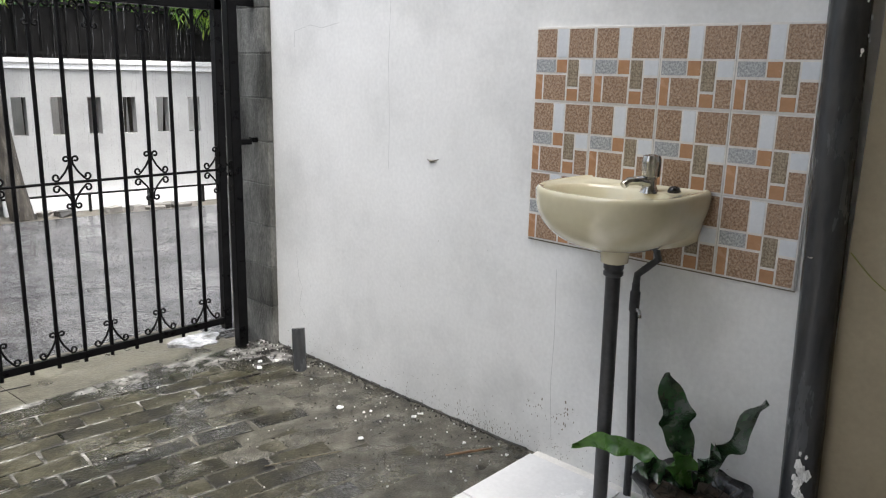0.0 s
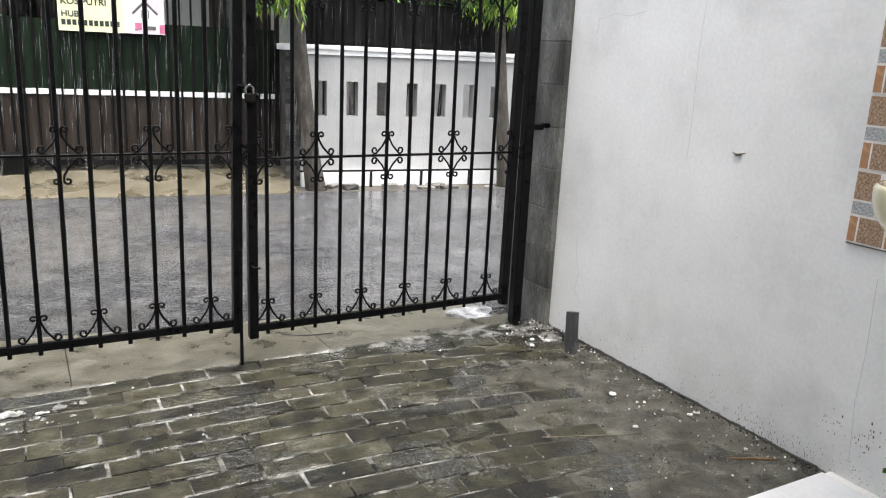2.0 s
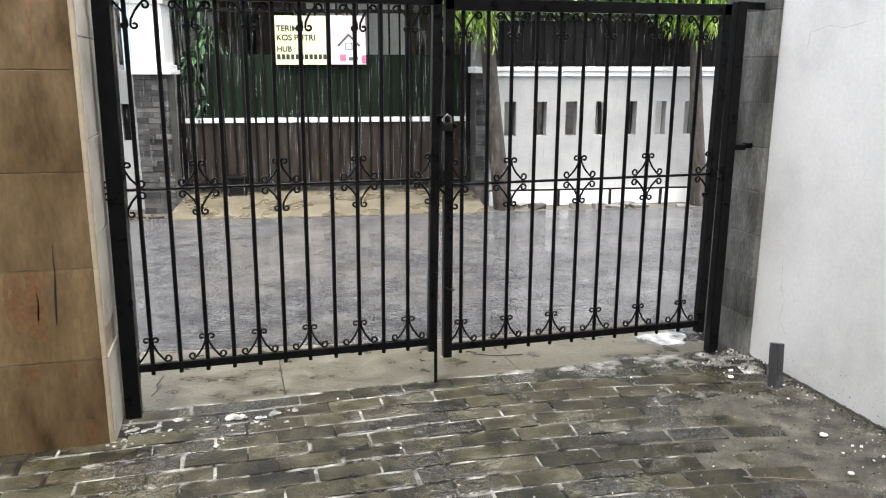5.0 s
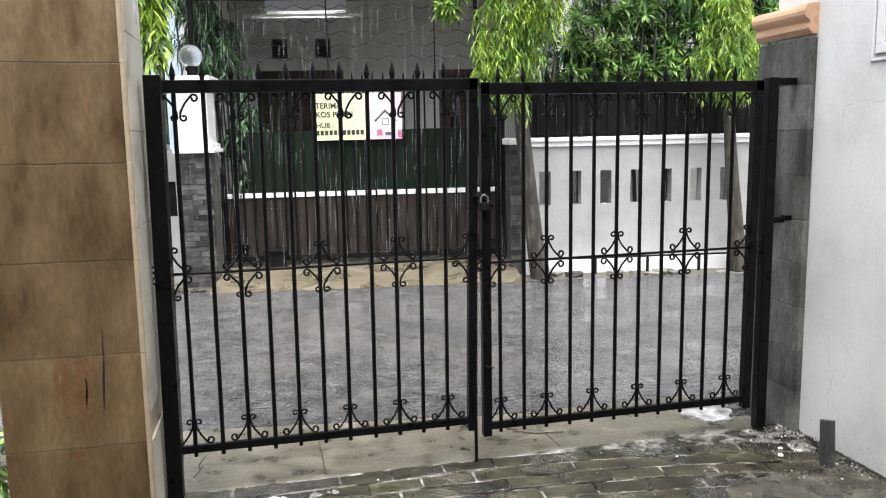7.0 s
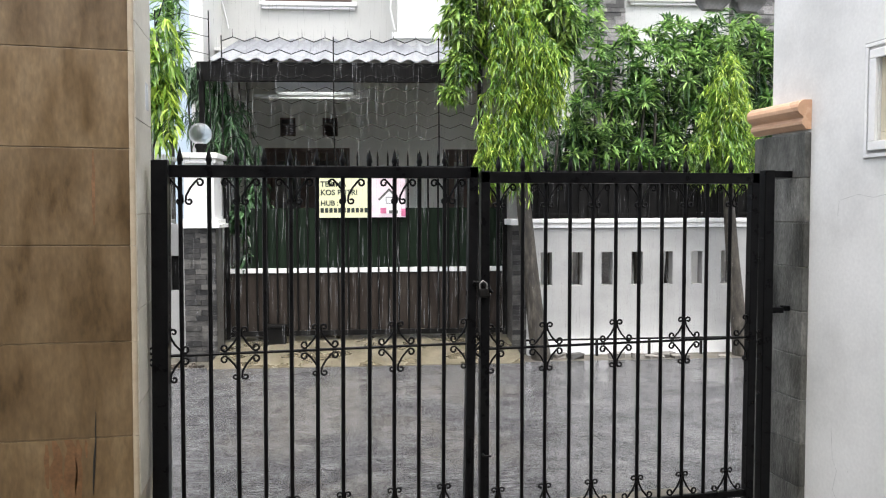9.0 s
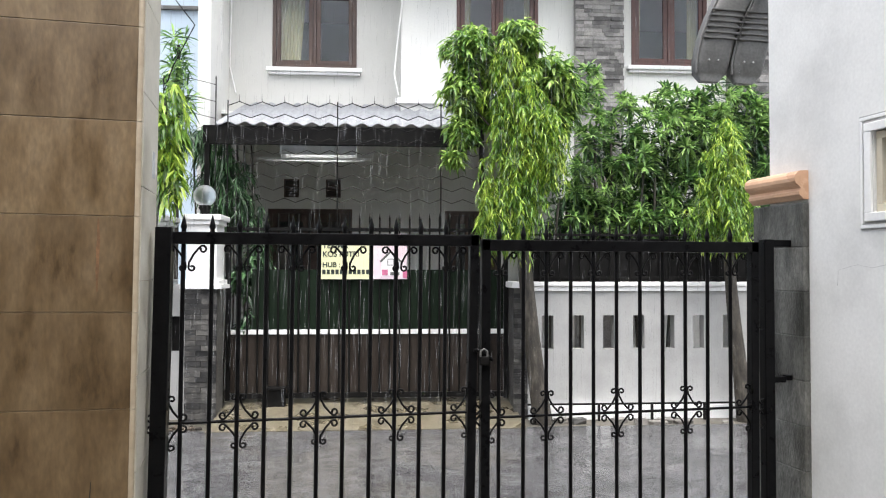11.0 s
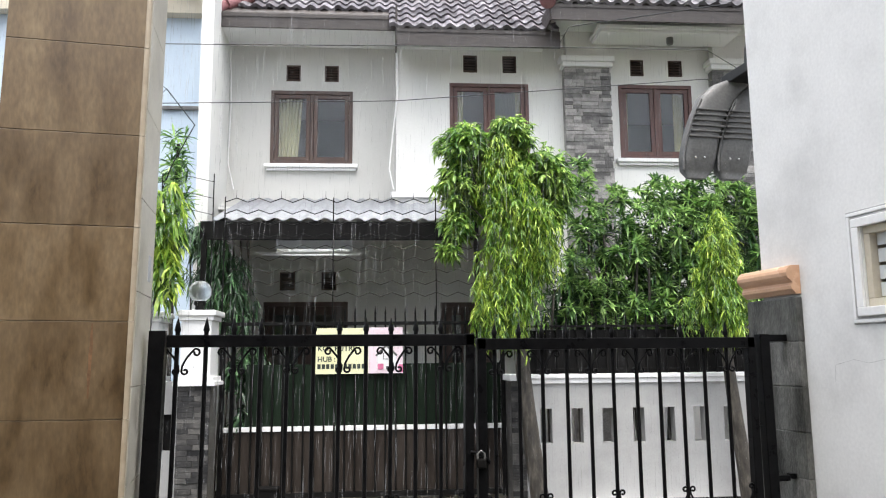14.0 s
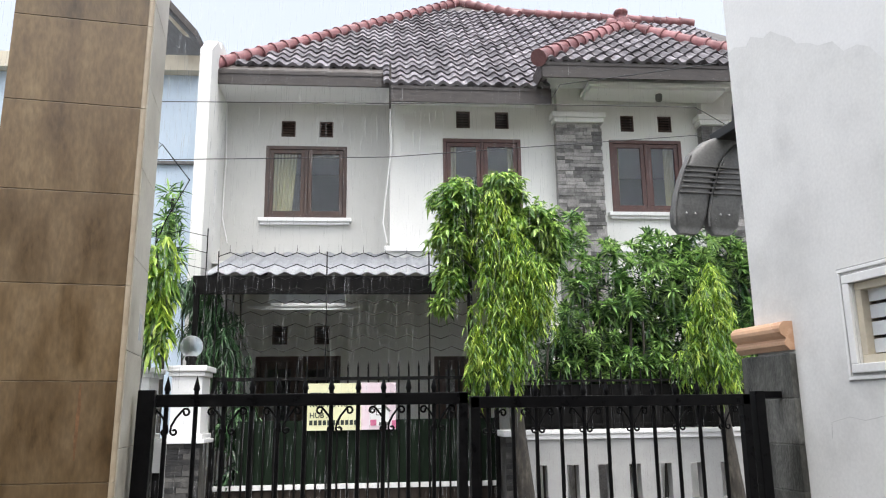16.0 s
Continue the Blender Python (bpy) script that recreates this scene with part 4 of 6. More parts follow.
structure("paint_flakes", bm, M_flake, "scattered small white paint flakes on the wet floor", "litter", kind="stuff")
for x, y, r in ((2.148, 2.302, .03), (2.151, 2.929, .026), (2.318, 2.01, .022), (2.22, 2.18, .014), (2.02, 2.02, .02), (2.2, 3.0, .024), (2.27, 2.95, .02), (2.24, 2.09, .012)):
    bm = bmesh.new()
    shard(bm, x, y, .009, r * .6, rng, .003)
    solo("paint_chip", bm, M_flake, (x, y, .009), "white curled paint chip lying on the wet floor", "litter", "paint chips")
bm = bmesh.new()
for k in range(420):
    y = rng.uniform(1.48, 3.3)
    x = 2.447 - abs(rng.gauss(0, .03))
    if k % 3 == 0:
        y = rng.uniform(2.7, 3.25)
        x = rng.uniform(2.05, 2.45)
    shard(bm, x, y, .0, rng.uniform(.0015, .006), rng, .006)
for w in range(3):
    pts = [(2.444 - abs(rng.gauss(0, .006)), 1.5 + 1.45 * k / 40, .003) for k in range(41)]
    tube(bm, pts, [rng.uniform(.002, .008) for k in range(41)], 5)
structure("dirt_line", bm, M_joint, "dark dirt and crumbs along the wall foot", "dirt", kind="stuff")
solo("twig", tube(bmesh.new(), [(2.16, 1.68, .014), (2.25, 1.63, .016), (2.33, 1.59, .015)], [.003, .006, .004], 6), M_stain, (2.25, 1.63, .009), "reddish brown broken stick on the mortar patch", "twig")
solo("twig", tube(bmesh.new(), [(1.62, 2.1, .012), (1.75, 2.05, .014), (1.9, 1.99, .012)], .003, 5), M_mould_and_shadow, (1.75, 2.05, .009), "thin dark stem lying on wet pavers", "twig")
bm = bmesh.new()
for k in range(60):
    t = rng.random()
    shard(bm, -.68 + .1 * rng.random() + (0 if k < 26 else .65 * t), (2.95 + .2 * rng.random()) if k < 26 else 2.99 + .06 * rng.gauss(0, 1), .0045, rng.choice((.003, .005, .008, .012)), rng, .0003)
for x, y, q in ((-.59, 3.09, .04), (-.53, 3.08, .03), (-.4, 3.14, .03), (-.21, 3.11, .045), (-.15, 3.1, .04), (-.08, 3.08, .03), (-.02, 3.095, .035), (.05, 3.115, .03), (-.12, 3.03, .022)):
    for k in range(3):
        shard(bm, x + rng.gauss(0, .02), y + rng.gauss(0, .008), .0055, q * rng.uniform(.3, .7), rng, .0004)
structure("lime_splash", bm, M_lime, "whitish lime residue washed over the pavers", "residue", kind="stuff")
vine = solo("dry_vine", tube(bmesh.new(), [(2.404, .43, 1.01), (2.39, .4, .985), (2.37, .36, .955), (2.36, .31, .925)], .0022, 5), M_husk_green, (2.4, .43, 1.01), "thin green tendril hanging on the cream wall", "vine")

# ---- far side of the street: ramp, fence wall, gate pillars ----
bm = bmesh.new()
prism(bm, [(-.58, -.3), (-.58, -.072), (-.4, -.045), (.62, .055), (5.0, .1), (5.0, -.3)], "x", -1.79, 1.62)
structure("far_ramp", bm, M_ramp, "yellowish wet concrete ramp before the far gate", "driveway", FAR)

slots = [(1.91 + .361 * k, 2.045 + .361 * k, .71, 1.1) for k in range(14)]
fence = thing("fence_wall", (1.75, 0, -.1), "white painted fence wall with a row of slots", "wall", place=FAR, kind="structure")
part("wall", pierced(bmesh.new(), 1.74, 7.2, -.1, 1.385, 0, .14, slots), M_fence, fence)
part("plinth", cube(1.74, 7.2, -.09, -.001, -.12, .075, .006), M_trim, fence)
part("coping", cube(1.72, 7.2, -.03, .17, 1.385, 1.44, .006), M_trim, fence)
part("coping", cube(1.72, 7.2, -.055, .195, 1.441, 1.49, .01), M_trim, fence)
rail = thing("pipe_rail", (3, -.16, -.09), "thin black pipe rail along the fence foot", "rail", place=FAR)
part("pipe", tube(bmesh.new(), [(1.7, -.17, .1), (5.2, -.17, .1)], .012, 8), M_far_black, rail)
for k in range(6):
    part("bracket", cube(1.9 + .62 * k, 1.925 + .62 * k, -.185, -.155, -.1, .1), M_far_black, rail)

# railing over the fence wall
railing = thing("iron_railing", (3.5, .07, 1.49), "dark iron railing on top of the white fence wall", "railing", place=FAR)
part("rail", cube(1.74, 7.1, .055, .085, 1.53, 1.555), M_far_black, railing)
part("rail", cube(1.74, 7.1, .055, .085, 2.03, 2.055), M_far_black, railing)
rail_bar = mesh_of("bar", tube(bmesh.new(), [(0, 0, 1.49), (0, 0, 2.13), (0, 0, 2.2)], [.009, .009, .001], 6), M_far_black)
for k in range(44):
    piece("bar", rail_bar, railing, Matrix.Translation((1.78 + .12 * k, .07, 0)))
part("backing_sheet", cube(1.74, 7.1, .1, .108, 1.495, 2.0), M_far_black, railing)


def stone_cladding(parent, u0, u1, z0, z1, v, material, seed, course=.052):
    """Thin split stones in courses on the street face."""
    rng = random.Random(seed)
    meshes = []
    for w in (.12, .18, .26):
        for d in (.012, .022):
            meshes.append((w, mesh_of("stone", cube(0, w - .003, -d, .012, .001, course - .0015, .002), material)))
    z = z0
    while z < z1 - course * .5:
        u = u0
        while u < u1 - .03:
            w, me = rng.choice(meshes)
            w2 = min(w, u1 - u)
            piece("stone", me, parent, Matrix.Translation((u, v, z)) @ Matrix.Diagonal((w2 / w, 1, 1, 1)))
            u += w2
        z += course


def far_pillar(u0, u1, label, globe, stone=True, v=.1):
    p = thing("fence_pillar", ((u0 + u1) / 2, v, -.1), label, "pillar", "fence pillars", FAR)
    part("shaft", cube(u0 + .012, u1 - .012, v - .18, v + .2, -.1, 1.41), M_stone_dark if stone else M_wall, p)
    if stone:
        stone_cladding(p, u0, u1, -.09, 1.4, v - .18, M_stone_dark, 3, .058)
    part("band", cube(u0 - .05, u1 + .05, v - .24, v + .26, 1.41, 1.455, .008), M_trim, p)
    part("band", cube(u0 - .025, u1 + .025, v - .215, v + .235, 1.456, 1.51, .008), M_trim, p)
    part("upper_shaft", cube(u0 + .01, u1 - .01, v - .19, v + .21, 1.51, 2.13, .006), M_trim, p)
    part("cap", cube(u0 - .02, u1 + .02, v - .22, v + .24, 2.13, 2.18, .008), M_trim, p)
    part("cap", cube(u0 - .045, u1 + .045, v - .245, v + .265, 2.181, 2.245, .012), M_trim, p)
    return p


far_pillar(-2.13, -1.78, "white fence pillar with dark stone cladding and a globe lamp", True)
lamp = thing("globe_lamp", (-1.97, .1, 2.245), "frosted white globe lamp on the fence pillar", "lamp", place=FAR)
part("neck", lathe(bmesh.new(), [(.05, 2.245), (.05, 2.3), (.07, 2.33), (.06, 2.36)], (-1.97, .1, 0), 16), M_far_black, lamp)
part("globe", lathe(bmesh.new(), [(.055 if k == 0 else .125 * math.sin(math.pi * (.14 + .86 * k / 12)) + .001, 2.47 - .125 * math.cos(math.pi * (.14 + .86 * k / 12))) for k in range(13)], (-1.97, .1, 0), 24), M_globe, lamp)
far_pillar(-2.95, -2.42, "plain white fence pillar beside the stone one", False, False, .35)
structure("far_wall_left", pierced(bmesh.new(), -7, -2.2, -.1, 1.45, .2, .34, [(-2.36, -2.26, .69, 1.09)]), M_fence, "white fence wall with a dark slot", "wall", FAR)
# black block added in the slot so that the opening looks dark
solo("slot_block", cube(-2.37, -2.25, .25, .33, .68, 1.1, .01), M_far_black, (-2.3, .25, .68), "black block filling the slot in the fence wall", "letter box", place=FAR)
p = thing("stone_pier", (1.66, .1, -.1), "dark stone-clad pier beside the far gate", "pillar", place=FAR)
part("shaft", cube(1.59, 1.735, -.0, .5, -.1, 1.42), M_stone_dark, p)
stone_cladding(p, 1.575, 1.738, -.09, 1.4, 0, M_stone_dark, 6, .058)
part("cap", cube(1.55, 1.738, -.05, .53, 1.42, 1.49, .008), M_trim, p)

# ---- far sliding gate with sheets behind its bars ----
V = .45
far_gate = thing("sliding_gate", (-.08, V, .07), "black barred sliding gate with green and brown sheets", "gate", place=FAR)
part("bottom_rail", cube(-1.78, 1.57, V - .02, V + .02, .1, .16, .003), M_far_black, far_gate)
part("top_rail", cube(-1.78, 1.57, V - .02, V + .02, 2.09, 2.13, .003), M_far_black, far_gate)
part("stile", cube(-1.79, -1.74, V - .025, V + .025, .08, 2.14, .003), M_far_black, far_gate)
part("stile", cube(1.53, 1.58, V - .025, V + .025, .08, 2.14, .003), M_far_black, far_gate)
part("white_rail", cube(-1.74, 1.53, V + .012, V + .03, .855, .912, .003), M_trim, far_gate, "white painted middle rail")
part("green_sheet", cube(-1.5, 1.53, V + .032, V + .036, .912, 1.63), M_green, far_gate, "dark green plastic sheet")
part("brown_sheet", cube(-1.74, 1.53, V + .032, V + .036, .16, .855), M_brown, far_gate, "brown metal sheet")
bm = tube(bmesh.new(), [(0, 0, .1), (0, 0, 2.2)], .0125, 6)
tube(bm, [(0, 0, 2.19), (0, 0, 2.23), (0, 0, 2.32)], [.009, .014, .001], 6)
far_bar = mesh_of("bar", bm, M_far_black)
for k in range(27):
    piece("bar", far_bar, far_gate, Matrix.Translation((-1.665 + .1205 * k, V, 0)))
for k in range(3):
    part("wheel", lathe(bmesh.new(), [(.01, -.012), (.035, -.012), (.035, .012), (.01, .012)], (0, 0, 0), 14), M_far_black, far_gate).matrix_basis = Matrix.Translation((-1.3 + 1.3 * k, V, .1)) @ Matrix.Rotation(radians(90), 4, "X") @ Matrix.Translation(Vector((-.08, V, .07)))
box_t = thing("wall_box", (-1.2, .36, .02), "small black box at the far gate's foot", "box", place=FAR)
part("body", cube(-1.32, -1.08, .3, .42, .0, .215, .008), M_far_black, box_t)
part("lid", cube(-1.335, -1.065, .285, .425, .216, .25, .008), M_far_black, box_t)

# ---- rent notice on the far gate ----
ban = thing("rent_banner", (-.17, .42, 1.52), "yellow and pink vinyl rental banner tied to the bars", "banner", place=FAR)
part("yellow_panel", cube(-.69, -.06, .418, .424, 1.515, 2.055), M_yellow_print, ban)
part("pink_panel", cube(-.06, .35, .418, .424, 1.517, 2.06), M_pink_print, ban)


def writing(text, x, z, size, v=.4145):
    cu = bpy.data.curves.new("writing", "FONT")
    cu.body, cu.size, cu.extrude, cu.offset = text, size, .0008, .0016
    tmp = bpy.data.objects.new("tmp", cu)
    me = bpy.data.meshes.new_from_object(tmp)
    bpy.data.objects.remove(tmp)
    me.materials.append(M_ink)
    ob = new("lettering", me)
    ob.parent = ban
    ob.matrix_basis = Matrix.Translation(-BASE[ban.name]) @ Matrix.Translation((x, v, z)) @ Matrix.Rotation(radians(90), 4, "X")
    return ob


writing("TERIMA", -.66, 1.885, .09)
writing("KOS PUTRI", -.66, 1.785, .09)
writing("HUB :", -.66, 1.66, .085)
for k in range(11):
    part("text_bar", cube(-.66 + .052 * k, -.622 + .052 * k, .4145, .417, 1.575, 1.63), M_ink, ban)
part("house_icon", prism(bmesh.new(), [(.04, 1.56), (.27, 1.56), (.27, 1.73), (.155, 1.84), (.04, 1.73)], "y", .4135, .4165), M_white_print, ban)
part("icon_roof", prism(bmesh.new(), [(.02, 1.73), (.155, 1.865), (.29, 1.73), (.27, 1.715), (.155, 1.83), (.04, 1.715)], "y", .4115, .4132), M_lamp_shell, ban)
part("icon_window", ring(.115, .195, 1.68, 1.76, .008, .411, .4128, axis="y"), M_lamp_shell, ban)
part("icon_door", cube(.05, .12, .411, .4128, 1.562, 1.63), M_rose_print, ban)
part("icon_bench", cube(.15, .26, .411, .4128, 1.562, 1.6), M_lamp_shell, ban)
part("rose_edge", cube(.3, .35, .4135, .4165, 1.53, 1.62), M_rose_print, ban)

# ---- chevron spikes over the far gate ----
spikes = thing("chevron_grille", (-.3, .3, 2.5), "black zigzag wire grille above the far gate", "grille", place=FAR)
for k, u in enumerate((-1.76, -.48, .75)):
    part("upright", tube(bmesh.new(), [(u, .3, 2.13), (u, .3, 3.62)], .008, 6), M_far_black, spikes)
for j in range(9):
    z = 2.42 + .142 * j
    pts = [(-1.76 + .132 * k, .3, z + (.05 if k % 2 else 0)) for k in range(24)]
    part("zigzag_wire", tube(bmesh.new(), pts, .006 if j > 5 else .0042, 4), M_far_black, spikes)
tip = mesh_of("spike", tube(bmesh.new(), [(0, 0, 0), (0, 0, .1)], [.004, .001], 4), M_far_black)
for k in range(12):
    piece("spike", tip, spikes, Matrix.Translation((-1.63 + .264 * k, .3, 3.6)))
side_grille = thing("side_grille", (-2.2, .3, 3.2), "thin black wire grille beside the canopy", "grille", place=FAR)
for u in (-2.5, -1.9):
    part("upright", tube(bmesh.new(), [(u, .3, 2.25), (u, .3, 3.9)], .007, 6), M_far_black, side_grille)
for z in (3.4, 3.6, 3.8):
    part("wire", tube(bmesh.new(), [(-2.5, .3, z), (-2.2, .3, z + .07), (-1.9, .3, z)], .004, 4), M_far_black, side_grille)
part("wire", tube(bmesh.new(), [(-2.5, .3, 4.95), (-2.15, .3, 4.5), (-2.4, .3, 4.0), (-2.5, .3, 3.7)], .007, 5), M_far_black, side_grille)
part("wire", tube(bmesh.new(), [(-2.8, .3, 4.6), (-2.5, .3, 4.95), (-2.9, .3, 5.2)], .006, 5), M_far_black, side_grille)

# ---- carport canopy ----
canopy = thing("carport_canopy", (-.5, 1.5, 3.3), "corrugated grey sheet canopy over the carport", "canopy", place=FAR)
bm = bmesh.new()
n = 200
ra, rb, rc, rd = [], [], [], []
for k in range(n + 1):
    u = -1.95 + 3.3 * k / n
    w = .018 * math.cos(2 * math.pi * u / .2)
    ra.append(bm.verts.new((u, .5, 3.395 + w)))
    rb.append(bm.verts.new((u, 1.998 if u > .28 else 2.498, (3.9 if u > .28 else 4.06) + w)))
    rc.append(bm.verts.new((u, .5, 3.385 + w)))
    rd.append(bm.verts.new((u, 1.998 if u > .28 else 2.498, (3.89 if u > .28 else 4.05) + w)))
for k in range(n):
    bm.faces.new((ra[k], ra[k + 1], rb[k + 1], rb[k])).smooth = True
    bm.faces.new((rc[k + 1], rc[k], rd[k], rd[k + 1])).smooth = True
    bm.faces.new((rc[k], rc[k + 1], ra[k + 1], ra[k]))
part("roof_sheet", bm, M_sheet, canopy)
part("front_beam", cube(-2.1, 1.3, .52, .58, 3.14, 3.365, .004), M_far_black, canopy)
for k in range(6):
    u = -2.0 + .62 * k
    part("rafter", prism(bmesh.new(), [(.58, 3.28), (.58, 3.36), (1.99, 3.84), (1.99, 3.74)], "x", u, u + .05), M_far_black, canopy)
for u in (-2.08, 1.24):
    part("column", cube(u, u + .06, .52, .58, .05, 3.22, .004), M_far_black, canopy)
light = thing("strip_light", (-.9, 1.4, 3.1), "lit fluorescent strip light under the canopy", "lamp", place=FAR)
part("board", cube(-1.2, -.35, 1.36, 1.44, 3.27, 3.31, .004), M_trim, light)
part("reflector", prism(bmesh.new(), [(1.26, 3.13), (1.36, 3.27), (1.44, 3.27), (1.54, 3.13), (1.43, 3.25), (1.37, 3.25)], "x", -1.3, -.3), M_trim, light)
part("lower_bar", cube(-1.57, -.12, 1.31, 1.33, 3.07, 3.1, .004), M_trim, light)
part("lower_bar", cube(-1.5, -.2, 1.47, 1.49, 3.07, 3.1, .004), M_trim, light)
part("upper_bar", cube(-1.29, -.69, 1.38, 1.42, 3.45, 3.475, .004), M_trim, light)
part("tube", tube(bmesh.new(), [(-1.2, 1.38, 3.215), (-.37, 1.38, 3.215)], .022, 10), M_tube, light)
for u in (-1.15, -.45):
    part("hanger", tube(bmesh.new(), [(u, 1.4, 3.08), (u, 1.4, 3.62)], .006, 6), M_trim, light)

# ---- two-storey house ----
house = thing("house", (1.5, 4, .1), "white two-storey house with a grey tiled hip roof", "house", place=FAR)
w1 = (-1.58, -.35, 4.59, 5.74)
w2 = (1.09, 2.27, 4.59, 5.72)
w3 = (3.64, 4.77, 4.59, 5.74)
vents_l = [(-1.36, -1.145, 5.89, 6.15), (-.78, -.565, 5.89, 6.15)]
vents_r = [(1.3, 1.51, 5.89, 6.16), (1.89, 2.1, 5.89, 6.16), (3.84, 4.05, 5.88, 6.14), (4.43, 4.65, 5.88, 6.14)]
G = 4.6
vents_g = [(-1.68, -1.42, 2.88, 3.2), (-.96, -.7, 2.88, 3.2)]
door = (-1.95, -.5, .1, 2.68)
door2 = (1.12, 2.1, .1, 2.66)
# recessed wall gets a greyer tone than the other facade walls
part("wall", pierced(bmesh.new(), -2.28, .31, 3.8, 6.62, 2.5, 2.65, [w1] + vents_l), M_facade_grey, house, "light grey recessed wall")
part("wall", pierced(bmesh.new(), .3, 8.2, 3.8, 6.5, 2.0, 2.15, [w2, w3] + vents_r), M_facade, house)
part("wall", cube(2.6, 8.2, 2.0, 2.15, .0, 3.799), M_facade, house)
part("carport_wall", pierced(bmesh.new(), -2.28, 2.6, .0, 3.799, G, G + .15, [door, door2] + vents_g), M_facade, house, "grey shaded carport wall")
part("carport_wall", cube(2.6, 2.75, 2.151, G, .0, 3.799), M_facade, house)
part("carport_soffit", cube(-2.28, 2.599, 2.0, G + .15, 3.8, 3.84), M_facade, house)
part("wall", cube(.3, .44, 2.151, 2.499, 3.845, 6.5), M_facade, house)
part("party_wall", prism(bmesh.new(), [(1.35, -.1), (1.35, 6.75), (1.7, 7.05), (9.8, 7.05), (9.8, -.1)], "x", -2.37, -2.205), M_facade, house)
part("wall", cube(8.06, 8.2, 2.151, 9.8, .0, 6.5), M_facade, house)
part("wall", cube(-2.28, 8.06, 9.65, 9.8, .0, 6.5), M_facade, house)
# unseen floor and wall, coloured grey so the rooms look unlit
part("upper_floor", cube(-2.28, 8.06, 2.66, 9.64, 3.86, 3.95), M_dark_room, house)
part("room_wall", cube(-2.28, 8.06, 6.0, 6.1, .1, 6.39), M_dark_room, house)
part("attic_floor", cube(-2.28, 8.06, 2.66, 9.64, 6.4, 6.45), M_trim, house)
part("soffit", cube(-2.3, .31, 1.82, 2.499, 6.44, 6.47), M_trim, house)
part("soffit", cube(.31, 2.5, 1.37, 1.999, 6.235, 6.255), M_trim, house)
part("base_trim", cube(.22, 2.7, 1.95, 1.999, 3.98, 4.06, .008), M_trim, house)
part("base_trim", cube(3.4, 8, 1.95, 1.999, 3.98, 4.06, .008), M_trim, house)


def house_window(hole, v, wood, label, curtain):
    u0, u1, z0, z1 = hole
    w = part("window", ring(u0, u1, z0, z1, .055, v - .012, v + .06, .004, "y"), wood, house, label)
    mid = (u0 + u1) / 2
    part("mullion", cube(mid - .022, mid + .022, v - .006, v + .05, z0 + .055, z1 - .055), wood, w)
    for a, b in ((u0 + .055, mid - .022), (mid + .022, u1 - .055)):
        part("sash", ring(a + .004, b - .004, z0 + .06, z1 - .06, .06, v + .004, v + .045, .004, "y"), wood, w)
        pane = part("pane", cube(a + .06, b - .06, v + .022, v + .026, z0 + .115, z1 - .115), M_glass, w, "window glass")
        pane.visible_shadow = False
    if curtain:
        for a, b in curtain:
            bm = bmesh.new()
            n = 36
            top = [bm.verts.new((a + (b - a) * k / n, v + .2 + .018 * math.sin(k * 1.3), z1 - .02)) for k in range(n + 1)]
            bot = [bm.verts.new((a + (b - a) * (k / n) * .8, v + .2 + .022 * math.sin(k * 1.3 + .4), z0 + .08)) for k in range(n + 1)]
            for k in range(n):
                bm.faces.new((top[k], top[k + 1], bot[k + 1], bot[k])).smooth = True
            part("curtain", bm, M_curtain, w, "pale yellow curtain")


def sill(u0, u1, z, v):
    part("sill", cube(u0 - .08, u1 + .08, v - .09, v - .001, z - .06, z, .012), M_trim, house, "white moulded window sill")
    part("sill", cube(u0 - .05, u1 + .05, v - .06, v - .001, z - .1, z - .061, .008), M_trim, house)


house_window(w1, 2.5, M_wood, "dark brown double casement window", [(-1.5, -1.12)])
house_window(w2, 2.0, M_redwood, "reddish brown double casement window", [(1.15, 1.32), (2.1, 2.22)])
house_window(w3, 2.0, M_redwood, "reddish brown double casement window", [(3.7, 3.85), (4.55, 4.72)])
sill(w1[0], w1[1], 4.588, 2.5)
sill(w2[0], w2[1], 4.588, 2.0)
sill(w3[0], w3[1], 4.588, 2.0)
for v, group in ((2.5, vents_l), (2.0, vents_r), (G, vents_g)):
    for u0, u1, z0, z1 in group:
        vent = part("vent", ring(u0, u1, z0, z1, .02, v + .01, v + .06, 0, "y"), M_wood, house, "dark wooden louvred vent")
        for k in range(5):
            z = z0 + .03 + .042 * k
            part("slat", prism(bmesh.new(), [(v + .02, z), (v + .03, z), (v + .06, z + .03), (v + .05, z + .03)], "x", u0 + .02, u1 - .02), M_wood, vent)
        part("backing", cube(u0 + .012, u1 - .012, v + .062, v + .07, z0 + .012, z1 - .012), M_fascia, vent)
for (u0, u1, z0, z1), v in ((door, G), (door2, G)):
    d = part("door", ring(u0, u1, z0, z1, .08, v + .0, v + .1, 0, "y"), M_wood, house, "dark wooden double door frame")
    mid = (u0 + u1) / 2
    for a, b in ((u0 + .08, mid - .005), (mid + .005, u1 - .08)):
        part("door_leaf", pierced(bmesh.new(), a, b, z0 + .08, z1 - .08, v + .04, v + .08, [(a + .12, b - .12, 1.1, z1 - .22)]), M_wood, d)
        part("pane", cube(a + .12, b - .12, v + .055, v + .06, 1.1, z1 - .22), M_glass, d).visible_shadow = False

